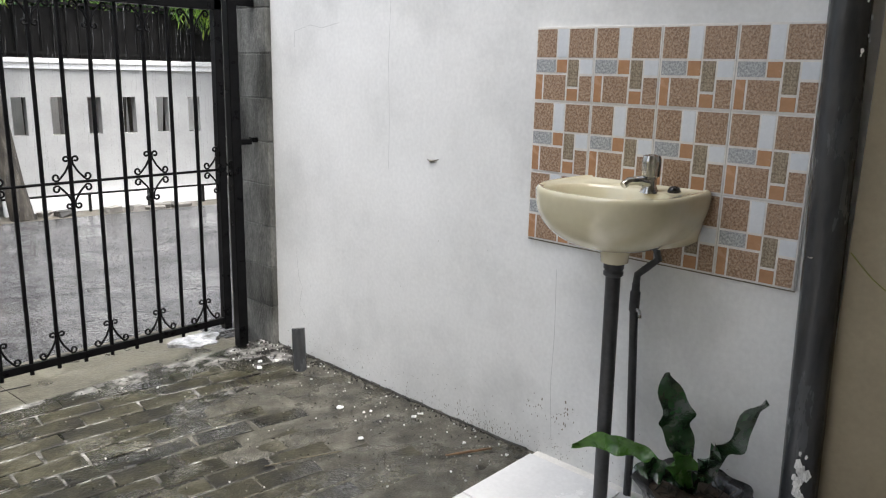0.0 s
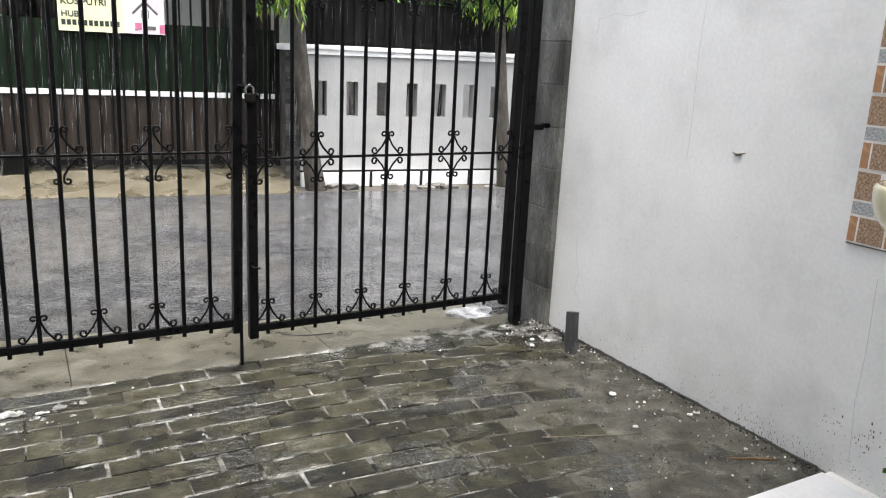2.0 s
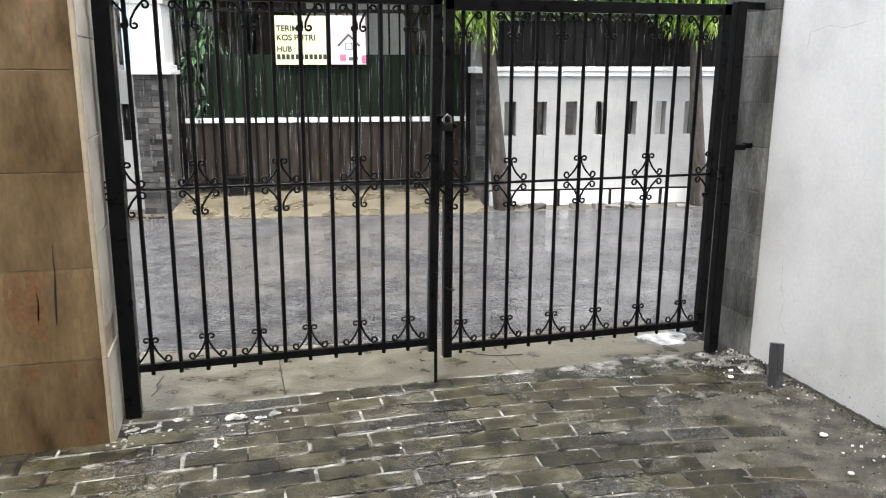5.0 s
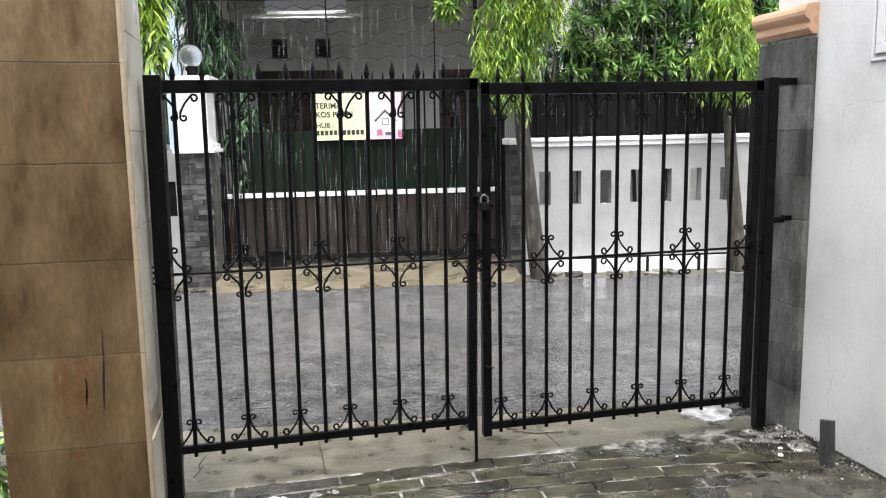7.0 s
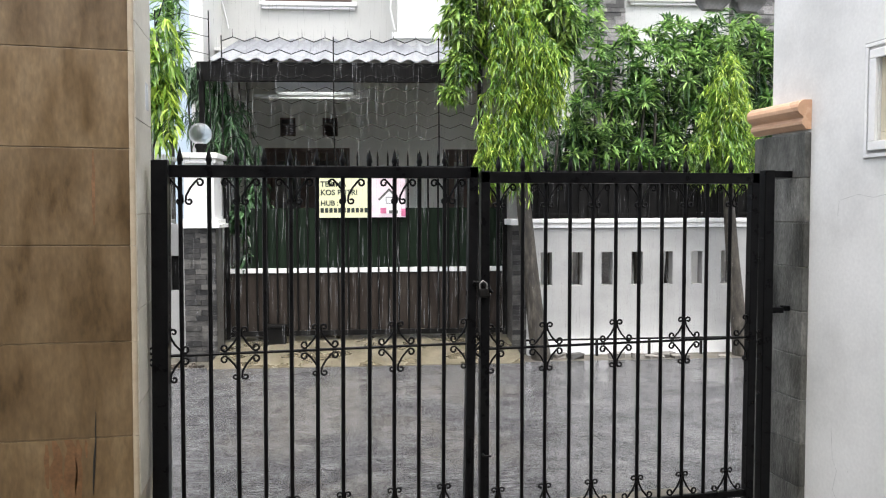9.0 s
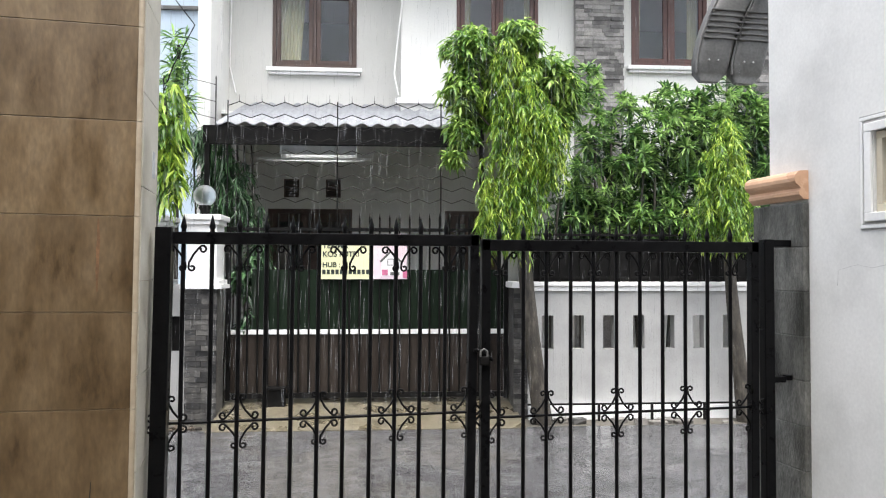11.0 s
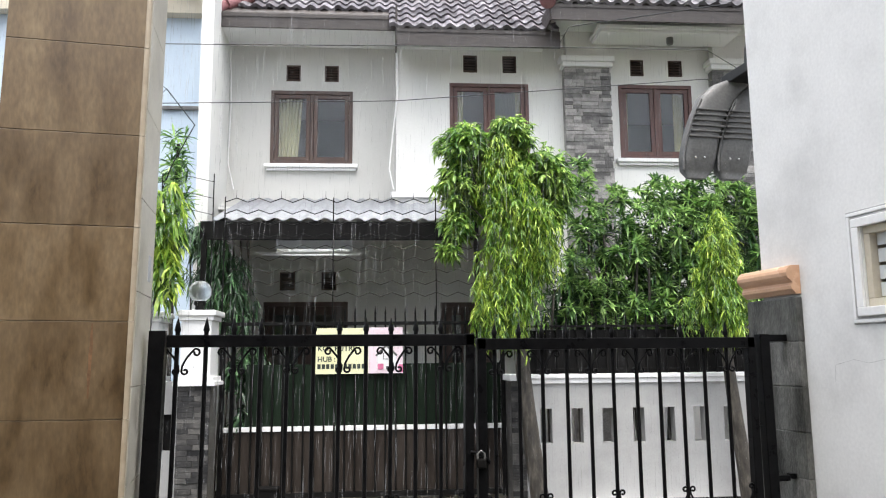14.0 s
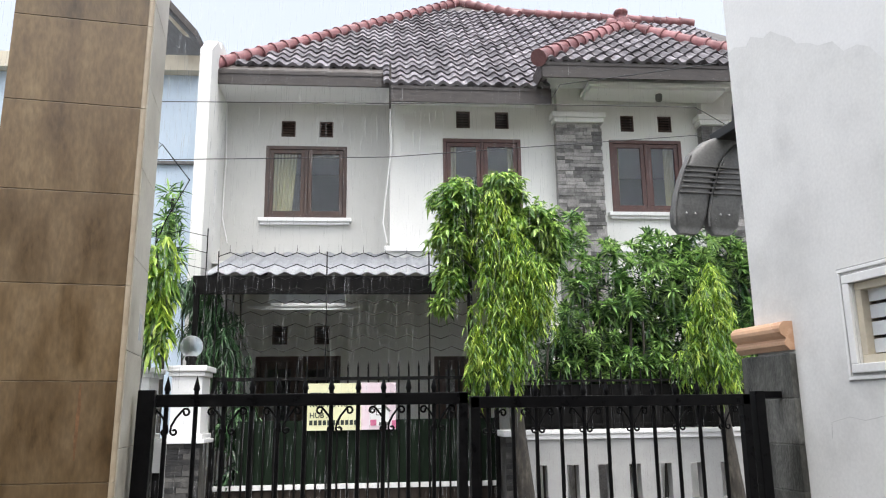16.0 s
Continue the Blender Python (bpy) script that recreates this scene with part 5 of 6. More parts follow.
# stone-clad pilasters and the small white hood
for u0, u1 in ((2.78, 3.48), (5.04, 5.74)):
    p = part("pilaster", cube(u0 + .01, u1 - .01, 1.84, 1.999, 0, 5.94), M_stone, house, "grey stone-clad pilaster")
    stone_cladding(p, u0, u1, 3.9, 5.92, 1.84, M_stone, 9, .056)
    part("pilaster_cap", cube(u0 - .03, u1 + .03, 1.79, 1.999, 5.94, 6.01, .012), M_trim, house)
    part("pilaster_cap", cube(u0 - .06, u1 + .06, 1.76, 1.999, 6.011, 6.1, .016), M_trim, house)
    part("pilaster_head", cube(u0 + .04, u1 - .04, 1.85, 1.999, 6.1, 6.5), M_facade, house)
part("hood", cube(3.22, 5.26, 1.38, 1.84, 6.3, 6.345, .01), M_trim, house)
part("hood", cube(3.18, 5.3, 1.34, 1.84, 6.346, 6.4, .012), M_trim, house)
part("hood_lamp", lathe(bmesh.new(), [(.04, 6.2), (.05, 6.22), (.05, 6.3)], (4.3, 1.55, 0), 12), M_lamp_shell, house)

# roof: hip over the main block, lower hip over the right bay
K = .85
part("fascia", cube(-2.36, .31, 1.79, 1.82, 6.43, 6.66, .004), M_fascia, house)
part("fascia", cube(.3, 2.62, 1.34, 1.37, 6.02, 6.26, .004), M_fascia, house)
part("fascia", cube(.285, .312, 1.371, 1.82, 6.1, 6.62, .003), M_fascia, house)
part("fascia", cube(2.42, 6.4, .98, 1.01, 6.28, 6.54, .004), M_fascia, house)
part("fascia", cube(2.4, 2.425, 1.011, 2.0, 6.28, 6.54, .003), M_fascia, house)
part("bay_soffit", cube(2.43, 6.4, 1.011, 1.999, 6.5, 6.53), M_facade, house)


def plane_z(v, e):
    return e[1] + K * (v - e[0])


def roof_slab(name, corners):
    bm = bmesh.new()
    a = [bm.verts.new(c) for c in corners]
    b = [bm.verts.new((c[0], c[1], c[2] - .05)) for c in corners]
    bm.faces.new(a)
    bm.faces.new(b[::-1])
    n = len(a)
    for k in range(n):
        bm.faces.new((a[k], b[k], b[(k + 1) % n], a[(k + 1) % n]))
    bmesh.ops.recalc_face_normals(bm, faces=bm.faces)
    return part(name, bm, M_fascia, house)


main_e, bay_e = (1.8, 6.66), (1.0, 6.54)
apex = (1.82, 6.0, plane_z(6.0, main_e))
knee = (2.77, 5.25, plane_z(5.25, main_e))
far_end = (6.4, 4.88, plane_z(4.88, main_e))
bay_apex = (4.22, 2.72, plane_z(2.72, bay_e))
roof_slab("roof_deck", [(-2.4, 1.78, 6.64), (.3, 1.78, 6.64), (.3, 1.33, plane_z(1.33, main_e)), (2.6, 1.33, plane_z(1.33, main_e)), (2.6, 2.1, plane_z(2.1, main_e)), (8.3, 2.1, plane_z(2.1, main_e)), far_end, knee, apex])
roof_slab("roof_deck", [(-2.4, 1.78, 6.64), apex, (-2.4, 10.2, 6.64)])
roof_slab("roof_deck", [(-2.4, 10.2, 6.64), apex, knee, far_end, (8.3, 10.2, 6.64)])
roof_slab("roof_deck", [(8.3, 1.78, 6.64), (8.3, 10.2, 6.64), far_end])
roof_slab("roof_deck", [(2.42, .97, 6.51), (6.02, .97, 6.51), bay_apex])
back_v = 1.8 + (bay_apex[2] - 6.66) / K
roof_slab("roof_deck", [(2.42, .97, 6.51), bay_apex, (bay_apex[0], back_v, bay_apex[2]), (2.42, 1.75, 6.6)])
roof_slab("roof_deck", [(6.02, .97, 6.51), (6.02, 1.75, 6.6), (bay_apex[0], back_v, bay_apex[2]), bay_apex])

# one S-shaped tile, lying on the slope
PITCH, COURSE = .2, .27
up_slope = Vector((0, 1, K)).normalized()
normal = Vector((0, -K, 1)).normalized()
tile_v, tile_f = [], []
NS = 8
for r, (along, lift) in enumerate(((0, .0), (0, .042), (COURSE * 1.04, .012))):
    for k in range(NS + 1):
        s = k / NS
        wave = .026 * math.sin(2 * math.pi * s) if r else 0.026 * math.sin(2 * math.pi * s) - .012
        q = Vector(((s - .5) * PITCH * 1.02, 0, 0)) + up_slope * along + normal * (lift + wave + .022)
        tile_v.append(tuple(q))
for r in range(2):
    for k in range(NS):
        a = r * (NS + 1) + k
        tile_f.append((a, a + 1, a + NS + 2, a + NS + 1))
s_tile = raw("roof_tile", tile_v, tile_f, M_rooftile)
slots_main, slots_bay = [], []
sl = COURSE * up_slope.y
for c in range(20):
    v = 1.34 + c * sl
    for k in range(60):
        u = -2.4 + PITCH * (k + .5)
        if u < -2.28 + (v - 1.8) + .05 or (v < 1.78 and not .3 < u < 2.62) or v > 5.8 - max(0, min(u - 1.82, .95)) * .72 - max(0, u - 2.77) * .1:
            continue
        if u > 6.4 or (u > 2.62 and v < 2.1):
            continue
        slots_main.append((u, v, plane_z(v, main_e) - .01, c))
for c in range(8):
    v = .97 + c * sl
    for k in range(22):
        u = 2.3 + PITCH * (k + .5)
        if u < 2.45 + (v - 1.0) + .02 or u > 5.99 - (v - 1.0) - .02:
            continue
        slots_bay.append((u, v, plane_z(v, bay_e) - .01, c))
slots_main.sort(key=lambda q: (q[3], q[0]))
rng = random.Random(21)
roof_part = part("roof_covering", cube(1.7, 1.94, 5.95, 6.05, apex[2] - .06, apex[2] - .03), M_ridge, house)
singles = slots_bay + slots_main[:300 - len(slots_bay)]
for u, v, z, c in singles:
    piece("roof_tile", s_tile, roof_part, Matrix.Translation((u, v, z + rng.uniform(-.004, .004))) @ Matrix.Rotation(rng.gauss(0, .012), 4, "Z"))
vs, fs = [], []
for u, v, z, c in slots_main[300 - len(slots_bay):]:
    o = len(vs)
    dz = rng.uniform(-.004, .004)
    vs += [(x + u, y + v, q + z + dz) for x, y, q in tile_v]
    fs += [tuple(i + o for i in f) for f in tile_f]
upper = new("upper_roof_tiles", raw("upper_roof_tiles", vs, fs, M_rooftile_far))
upper.parent = roof_part
upper.matrix_basis = Matrix.Translation(-BASE[roof_part.name])
tagged(upper, "grey brown interlocking roof tiles", kind="stuff")

ridge_mesh = mesh_of("ridge_tile", tube(bmesh.new(), [(0, 0, 0), (.03, 0, 0), (.031, 0, 0), (.3, 0, 0)], [.125, .125, .108, .1], 12), M_ridge, None, True)


def ridge(a, b, step=.265):
    a, b = Vector(a), Vector(b)
    d = (b - a).normalized()
    rot = d.to_track_quat("X", "Z").to_matrix().to_4x4()
    for k in range(int((b - a).length / step) + 1):
        piece("ridge_tile", ridge_mesh, roof_part, Matrix.Translation(a + d * step * k) @ rot, "red curved ridge tile" if k == 0 else "")


ridge((-2.36, 1.78, 6.68), (apex[0], apex[1], apex[2] + .04))
ridge((apex[0], apex[1], apex[2] + .04), (knee[0], knee[1], knee[2] + .05))
ridge((knee[0], knee[1], knee[2] + .05), (far_end[0], far_end[1], far_end[2] + .05))
ridge((2.36, .95, 6.55), (bay_apex[0], bay_apex[1], bay_apex[2] + .04))
ridge((6.05, .95, 6.55), (bay_apex[0], bay_apex[1], bay_apex[2] + .04))
ridge((bay_apex[0], back_v + .3, bay_apex[2] + .04), (bay_apex[0], bay_apex[1], bay_apex[2] + .04))
for u, v, z in ((apex[0], apex[1], apex[2]), (bay_apex[0], bay_apex[1], bay_apex[2]), (bay_apex[0] + .28, bay_apex[1] + .5, bay_apex[2] - .02)):
    part("finial", lathe(bmesh.new(), [(.1, z), (.1, z + .16), (.07, z + .18), (.07, z + .24), (.12, z + .27), (.12, z + .31), (.05, z + .36)], (u, v, 0), 12), M_ridge, roof_part, "red clay finial")
part("downpipe", tube(bmesh.new(), [(.3, 1.97, 6.45), (.33, 1.96, 5.6), (.25, 1.97, 4.9), (.2, 1.97, 4.4), (.26, 1.97, 4.1)], .012, 6), M_trim, house, "thin white cable pipe")
part("downpipe", tube(bmesh.new(), [(-2.2, 2.48, 6.4), (-2.17, 2.48, 5.5), (-2.19, 2.48, 4.6), (-2.1, 2.48, 4.2)], .01, 6), M_trim, house)

# ---- pale blue neighbour house ----
blue = thing("blue_house", (-5, 6, -.1), "pale blue neighbour house behind the party wall", "house", place=FAR)
part("wall", cube(-9, -2.5, 3.1, 3.3, -.1, 7.15), M_blue, blue)
part("band", cube(-9, -2.5, 3.04, 3.099, 5.6, 5.66, .01), M_lamp_shell, blue)
part("eave_beam", cube(-9, -2.75, 2.9, 3.099, 7.14, 7.4), M_cream, blue, "yellow eave beam")
part("roof", prism(bmesh.new(), [(-2.68, 7.42), (-2.66, 7.52), (-5.0, 10.2), (-5.0, 10.0)], "y", 2.3, 8.5), M_fascia, blue)
part("rafter", prism(bmesh.new(), [(-2.95, 7.6), (-2.85, 7.55), (-4.9, 9.8), (-5.0, 9.85)], "y", 2.5, 2.6), M_cream, blue)
part("side_parapet", cube(-2.75, -2.45, 3.101, 8.5, 7.0, 7.75), M_facade, blue)

# ---- street lamp heads hung at the corner of the yard wall ----
def lamp_head(label, cx, m):
    t = thing("street_lamp", (cx, 3.95, 3.3), label, "street lamp", "street lamps")
    centre = [(.42, 3.41), (.33, 3.37), (.23, 3.31), (.145, 3.22), (.09, 3.12), (.048, 3.0), (.017, 2.87), (.004, 2.79), (0, 2.745)]
    half = [.03, .06, .085, .1, .108, .112, .112, .1, .06]
    deep = [.025, .035, .045, .055, .06, .06, .055, .045, .025]
    bm = bmesh.new()
    rows = []
    boxy = lambda q: math.copysign(abs(q) ** .55, q)
    for (dx, z), h, d in zip(centre, half, deep):
        rows.append([bm.verts.new((cx + dx + h * boxy(math.cos(a)), 3.95 + d * boxy(math.sin(a)), z + (-.35 * h * math.cos(a) if dx > .1 else 0))) for a in (2 * math.pi * (k + .5) / 20 for k in range(20))])
    for a, b in zip(rows, rows[1:]):
        for k in range(20):
            bm.faces.new((a[k], a[(k + 1) % 20], b[(k + 1) % 20], b[k])).smooth = True
    bm.faces.new(rows[0])
    bm.faces.new(rows[-1][::-1])
    part("shell", bm, M_lamp_shell, t)
    for k in range(6):
        z = 2.99 + .034 * k
        dx = .045 + .34 * (z - 2.99)
        part("rib", cube(cx + dx - .108, cx + dx + .108, 3.882, 3.9, z, z + .012, .004), M_lamp_shell, t)
    part("rim", tube(bmesh.new(), [(cx - .1, 3.91, 2.79), (cx - .095, 3.91, 2.87), (cx - .064, 3.91, 3.0), (cx - .018, 3.91, 3.12), (cx + .045, 3.91, 3.24)], .007, 6), M_lamp_shell, t)
    for dx in (-.03, .03):
        part("screw", lathe(bmesh.new(), [(.004, -.004), (.008, 0), (.004, .008)], (cx + dx, 3.888, 2.86), 8), M_chrome, t)
    part("cable", tube(bmesh.new(), [(cx + .4, 3.95, 3.38), (cx + .4, 3.95, 3.47), (cx + .41, 3.95, 3.6), (cx + .45, 3.95, 3.75), (cx + .55, 3.9, 4.0), (cx + .6, 3.6, 4.5)], .016, 8), M_cable, t)
    return t


lamp_head("grey ribbed street lamp head hanging on a black cable", 2.37, None)
lamp_head("second grey ribbed street lamp head beside the wall", 2.6, None)
solo("lamp_bracket", cube(2.611, 2.8, 3.3, 3.99, 3.36, 3.42, .006), M_cable, (2.7, 3.4, 3.36), "black bracket bar behind the wall corner", "bracket")

# ---- overhead cables ----
for pts in (((-5.4, 13.2, 3.9), (-1.04, 6, 3.695), (.86, 6, 3.838), (3.78, 6, 4.237), (8.4, 9.55, 5.2)),
            ((-5.4, 13.2, 4.5), (-1.0, 6, 4.19), (2.18, 6, 4.422), (3.81, 6, 4.524), (8.4, 9.55, 5.0)),
            ((3.95, 10.0, 6.3), (2.44, 6, 4.636), (2.69, 3.95, 3.9))):
    solo("overhead_cable", tube(bmesh.new(), pts, .004, 5), M_cable, pts[0], "thin dark cable strung along the street", "cable", "cables")

# ---- leaves ----
def leaves(P, D, L, Wd, droop, seed=0):
    """Folded, drooping leaves from arrays of places, directions, lengths and widths: vertices and faces."""
    rs = np.random.RandomState(seed)
    P, D = np.asarray(P, float), np.asarray(D, float)
    D = D / np.linalg.norm(D, axis=1)[:, None]
    S = np.cross(D, rs.normal(0, .35, D.shape) + np.array([0, 0, 1.0]))
    S /= np.linalg.norm(S, axis=1)[:, None] + 1e-9
    rows = []
    for s, w in ((0, 0), (.3, .85), (.62, 1.0), (1, 0)):
        c = P + D * (L * s)[:, None] + np.array([0, 0, -1.0]) * (droop * L * s * s)[:, None]
        if w:
            lift = np.array([0, 0, 1.0]) * (Wd * .22)[:, None]
            rows += [c - S * (Wd * w / 2)[:, None] + lift, c, c + S * (Wd * w / 2)[:, None] + lift]
        else:
            rows.append(c)
    V = np.stack(rows, 1).reshape(-1, 3)
    base = np.arange(len(P)) * 8
    quads = ((1, 4, 5, 2), (2, 5, 6, 3))
    tris = ((0, 1, 2), (0, 2, 3), (4, 7, 5), (5, 7, 6))
    F = [tuple(b + i for i in q) for b in base.tolist() for q in quads + tris]
    return V, F


def sprays(tips, per, length, width, droop, spread, seed, down=0.0):
    """Leaves that radiate from each branch tip."""
    rs = np.random.RandomState(seed)
    tips = np.asarray(tips, float)
    n = len(tips) * per
    P = np.repeat(tips, per, 0) + rs.normal(0, .02, (n, 3))
    a = rs.uniform(0, 2 * np.pi, n)
    el = rs.normal(spread, .48, n)
    D = np.stack([np.cos(a) * np.cos(el), np.sin(a) * np.cos(el), np.sin(el) - down], 1)
    L = length * rs.uniform(.65, 1.2, n)
    return leaves(P, D, L, width * rs.uniform(.75, 1.2, n), droop * rs.uniform(.6, 1.3, n), seed)


def in_blobs(blobs, count, seed, shell=.55):
    """Branch tips in ellipsoids (u, v, z, ru, rv, rz, share), denser toward the skin."""
    rs = np.random.RandomState(seed)
    out = []
    total = sum(b[6] for b in blobs)
    for cu, cv, cz, ru, rv, rz, share in blobs:
        k = int(count * share / total)
        d = rs.normal(0, 1, (k, 3))
        d /= np.linalg.norm(d, axis=1)[:, None]
        r = shell + (1 - shell) * rs.uniform(0, 1, k) ** .6
        r *= 1 + .14 * np.sin(d[:, 0] * 5 + d[:, 2] * 7)
        out.append(np.stack([cu + d[:, 0] * r * ru, cv + d[:, 1] * r * rv, cz + d[:, 2] * r * rz], 1))
    return np.concatenate(out)


def crown(name, parent, VF, material, label=""):
    V, F = VF
    ob = new(name, raw(name, V - np.array(BASE[parent.name]), F, material))
    ob.parent = parent
    return tagged(ob, label)


def limbs(parent, trunk, radii, forks, bark=M_bark):
    t = part("trunk", tube(bmesh.new(), trunk, radii, 10), bark, parent)
    for a, b, r in forks:
        a, b = Vector(a), Vector(b)
        mid = a.lerp(b, .5) + Vector((.04, -.03, .06))
        part("limb", tube(bmesh.new(), [a, mid, b], [r, r * .7, r * .3], 6), bark, parent)


def strands(starts, per, reach, fall, length, width, seed, lean=(0, 0)):
    """Drooping twigs that leave each start outward and hang, with narrow leaves along them."""
    rs = np.random.RandomState(seed)
    P, D = [], []
    for q in np.asarray(starts, float):
        a = rs.uniform(0, 2 * np.pi)
        out = np.array([np.cos(a) + lean[0], np.sin(a) + lean[1], 0]) * reach * rs.uniform(.4, 1.2)
        drop = fall * rs.uniform(.5, 1.25)
        for k in range(per):
            f = (k + rs.uniform(0, 1)) / per
            P.append(q + out * f * (1.6 - .6 * f) + np.array([0, 0, .25 * drop * f - 1.25 * drop * f * f]))
            b = rs.uniform(0, 2 * np.pi)
            D.append((np.cos(b) + out[0], np.sin(b) + out[1], -.25 - .7 * f + rs.normal(0, .35)))
    n = len(P)
    return leaves(P, D, length * rs.uniform(.6, 1.2, n), width * rs.uniform(.7, 1.2, n), rs.uniform(.3, .9, n), seed)


tree = thing("mango_tree", (1.86, -.3, -.1), "street tree with drooping yellow-green leaves before the white wall", "tree", "street trees", FAR)
limbs(tree, [(1.86, -.3, -.1), (1.8, -.3, .3), (1.73, -.3, .9), (1.66, -.3, 1.6), (1.6, -.3, 2.3), (1.5, -.28, 3.0)], [.115, .098, .09, .08, .06, .038],
      [((1.58, -.3, 2.4), (1.16, -.32, 3.7), .03), ((1.16, -.32, 3.6), (.98, -.35, 4.15), .017), ((1.5, -.28, 2.95), (1.62, -.25, 4.3), .026), ((1.52, -.28, 2.9), (2.05, -.2, 3.75), .024),
       ((1.3, -.32, 3.2), (.85, -.3, 3.45), .014), ((1.35, -.31, 3.05), (.92, -.3, 2.95), .012), ((1.24, -.32, 3.5), (1.36, -.4, 4.2), .015), ((1.6, -.3, 2.2), (1.4, -.6, 2.8), .02), ((1.6, -.3, 2.2), (1.85, -.55, 2.9), .02)])
tips = in_blobs([(1.0, -.3, 4.1, .26, .26, .24, 1.0), (1.6, -.25, 4.26, .22, .22, .22, .8), (1.26, -.15, 3.95, .24, .2, .22, .5), (1.95, -.2, 3.88, .3, .26, .24, 1.0), (.94, -.3, 3.62, .22, .22, .26, .8), (1.3, -.1, 3.5, .3, .2, .3, .6), (2.1, -.1, 3.45, .22, .2, .25, .5),
                 (1.7, -.15, 3.75, .3, .22, .3, .8), (.95, -.3, 3.2, .17, .2, .2, .45), (.86, -.3, 2.9, .13, .15, .1, .25), (2.2, -.15, 3.65, .14, .2, .2, .35)], 800, 3, .25)
crown("crown", tree, sprays(tips, 17, .115, .034, .55, -.05, 4), M_leaf, "fresh green drooping leaves")
tips = in_blobs([(1.42, -.45, 4.0, .14, .16, .2, .4), (1.55, -.5, 3.6, .3, .2, .28, 1.0), (1.65, -.55, 3.25, .38, .24, .25, 1.1), (1.6, -.55, 2.85, .36, .26, .28, 1.1), (1.45, -.55, 2.45, .36, .26, .22, 1.0), (1.4, -.55, 2.2, .3, .24, .14, .7), (1.85, -.5, 3.0, .2, .2, .25, .5)], 560, 5, .2)
crown("hanging_crown", tree, strands(tips, 28, .16, .36, .085, .0165, 6), M_leaf_yellow, "yellow-green hanging leaves")

tree2 = thing("mango_tree", (4.15, -.3, -.1), "smaller street tree with hanging yellow-green leaves", "tree", "street trees", FAR)
limbs(tree2, [(4.2, -.3, -.1), (4.15, -.3, .4), (4.08, -.3, 1.0), (4.02, -.3, 1.7), (3.98, -.3, 3.1)], [.1, .085, .075, .06, .018],
      [((4.02, -.3, 1.7), (3.75, -.4, 2.3), .02), ((4.0, -.3, 1.9), (4.2, -.35, 2.6), .02)])
tips = in_blobs([(3.99, -.3, 3.22, .1, .1, .16, .3), (3.98, -.3, 2.98, .22, .2, .16, .7), (3.97, -.33, 2.65, .28, .24, .24, 1.2), (3.88, -.35, 2.3, .33, .25, .2, 1.2), (4.12, -.33, 2.3, .2, .24, .25, .7)], 290, 7, .3)
crown("hanging_crown", tree2, strands(tips, 26, .13, .34, .08, .016, 8), M_leaf_yellow, "yellow-green hanging leaves")


def rosettes(centres, per, length, width, seed, face=(0, -.35, .3)):
    """Stars of strap leaves, turned a little to the street and the sky."""
    rs = np.random.RandomState(seed)
    c = np.asarray(centres, float)
    n = len(c) * per
    D = rs.normal(0, 1, (n, 3))
    D /= np.linalg.norm(D, axis=1)[:, None]
    D[:, 2] = D[:, 2] * .75
    D += np.array(face)
    size = np.repeat(rs.uniform(.7, 1.15, len(c)), per)
    return leaves(np.repeat(c, per, 0) + rs.normal(0, .012, (n, 3)), D, length * size * rs.uniform(.8, 1.1, n), width * size, rs.uniform(.15, .5, n), seed)


bush = thing("dracaena_thicket", (3.8, .8, -.1), "dense dark thicket of strap-leaved shrubs behind the fence", "shrub", place=FAR)
rng = random.Random(31)
for k in range(16):
    u, v = 2.2 + .19 * k + rng.uniform(-.05, .05), rng.uniform(.5, 1.1)
    part("stem", tube(bmesh.new(), [(u, v, -.1), (u + rng.uniform(-.1, .1), v, 1.3), (u + rng.uniform(-.2, .2), v + rng.uniform(-.1, .1), rng.uniform(2.4, 3.4))], [.03, .024, .015], 6), M_bark, bush)
rs = np.random.RandomState(9)
tips = []
while len(tips) < 270:
    u, z = rs.uniform(2.4, 5.5), rs.uniform(2.05, 4.3)
    rim = min(3.42 + .95 * (u - 2.7), 3.98) + .05 * math.sin(u * 11)
    if u < 2.75:
        rim = 4.12 if u > 2.52 else 3.0
    if z < rim and all((u - a) ** 2 + (z - c) ** 2 > .0085 for a, b, c in tips):
        tips.append((u, .45 + rs.uniform(0, .45), z))
crown("foliage", bush, rosettes(tips, 40, .2, .032, 10, (0, -.38, .34)), M_strap, "glossy green strap leaves")
# inner leaves take a darker colour that stands in for shade within the thicket
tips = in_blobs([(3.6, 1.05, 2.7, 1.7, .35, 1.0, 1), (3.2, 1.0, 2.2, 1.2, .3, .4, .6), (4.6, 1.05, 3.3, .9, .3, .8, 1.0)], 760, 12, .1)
crown("inner_leaves", bush, rosettes(tips, 16, .24, .03, 13), M_dim_leaf, "inner leaves coloured dark for the thicket's shade")

drac = thing("spiky_dracaena", (-2.5, .8, -.1), "tall spiky dracaena by the party wall", "plant", place=FAR)
part("stem", tube(bmesh.new(), [(-2.5, .8, -.1), (-2.48, .8, 2), (-2.47, .8, 4.4)], [.04, .035, .02], 6), M_bark, drac)
tips = [(-2.5 + rng.gauss(0, .06), .8 + rng.gauss(0, .05), 3.3 + 1.25 * k / 26) for k in range(26)] + [(-2.4 + rng.gauss(0, .05), .7, 3.5 + .7 * k / 10) for k in range(10)]
crown("leaves", drac, rosettes(tips, 16, .24, .026, 14), M_strap)
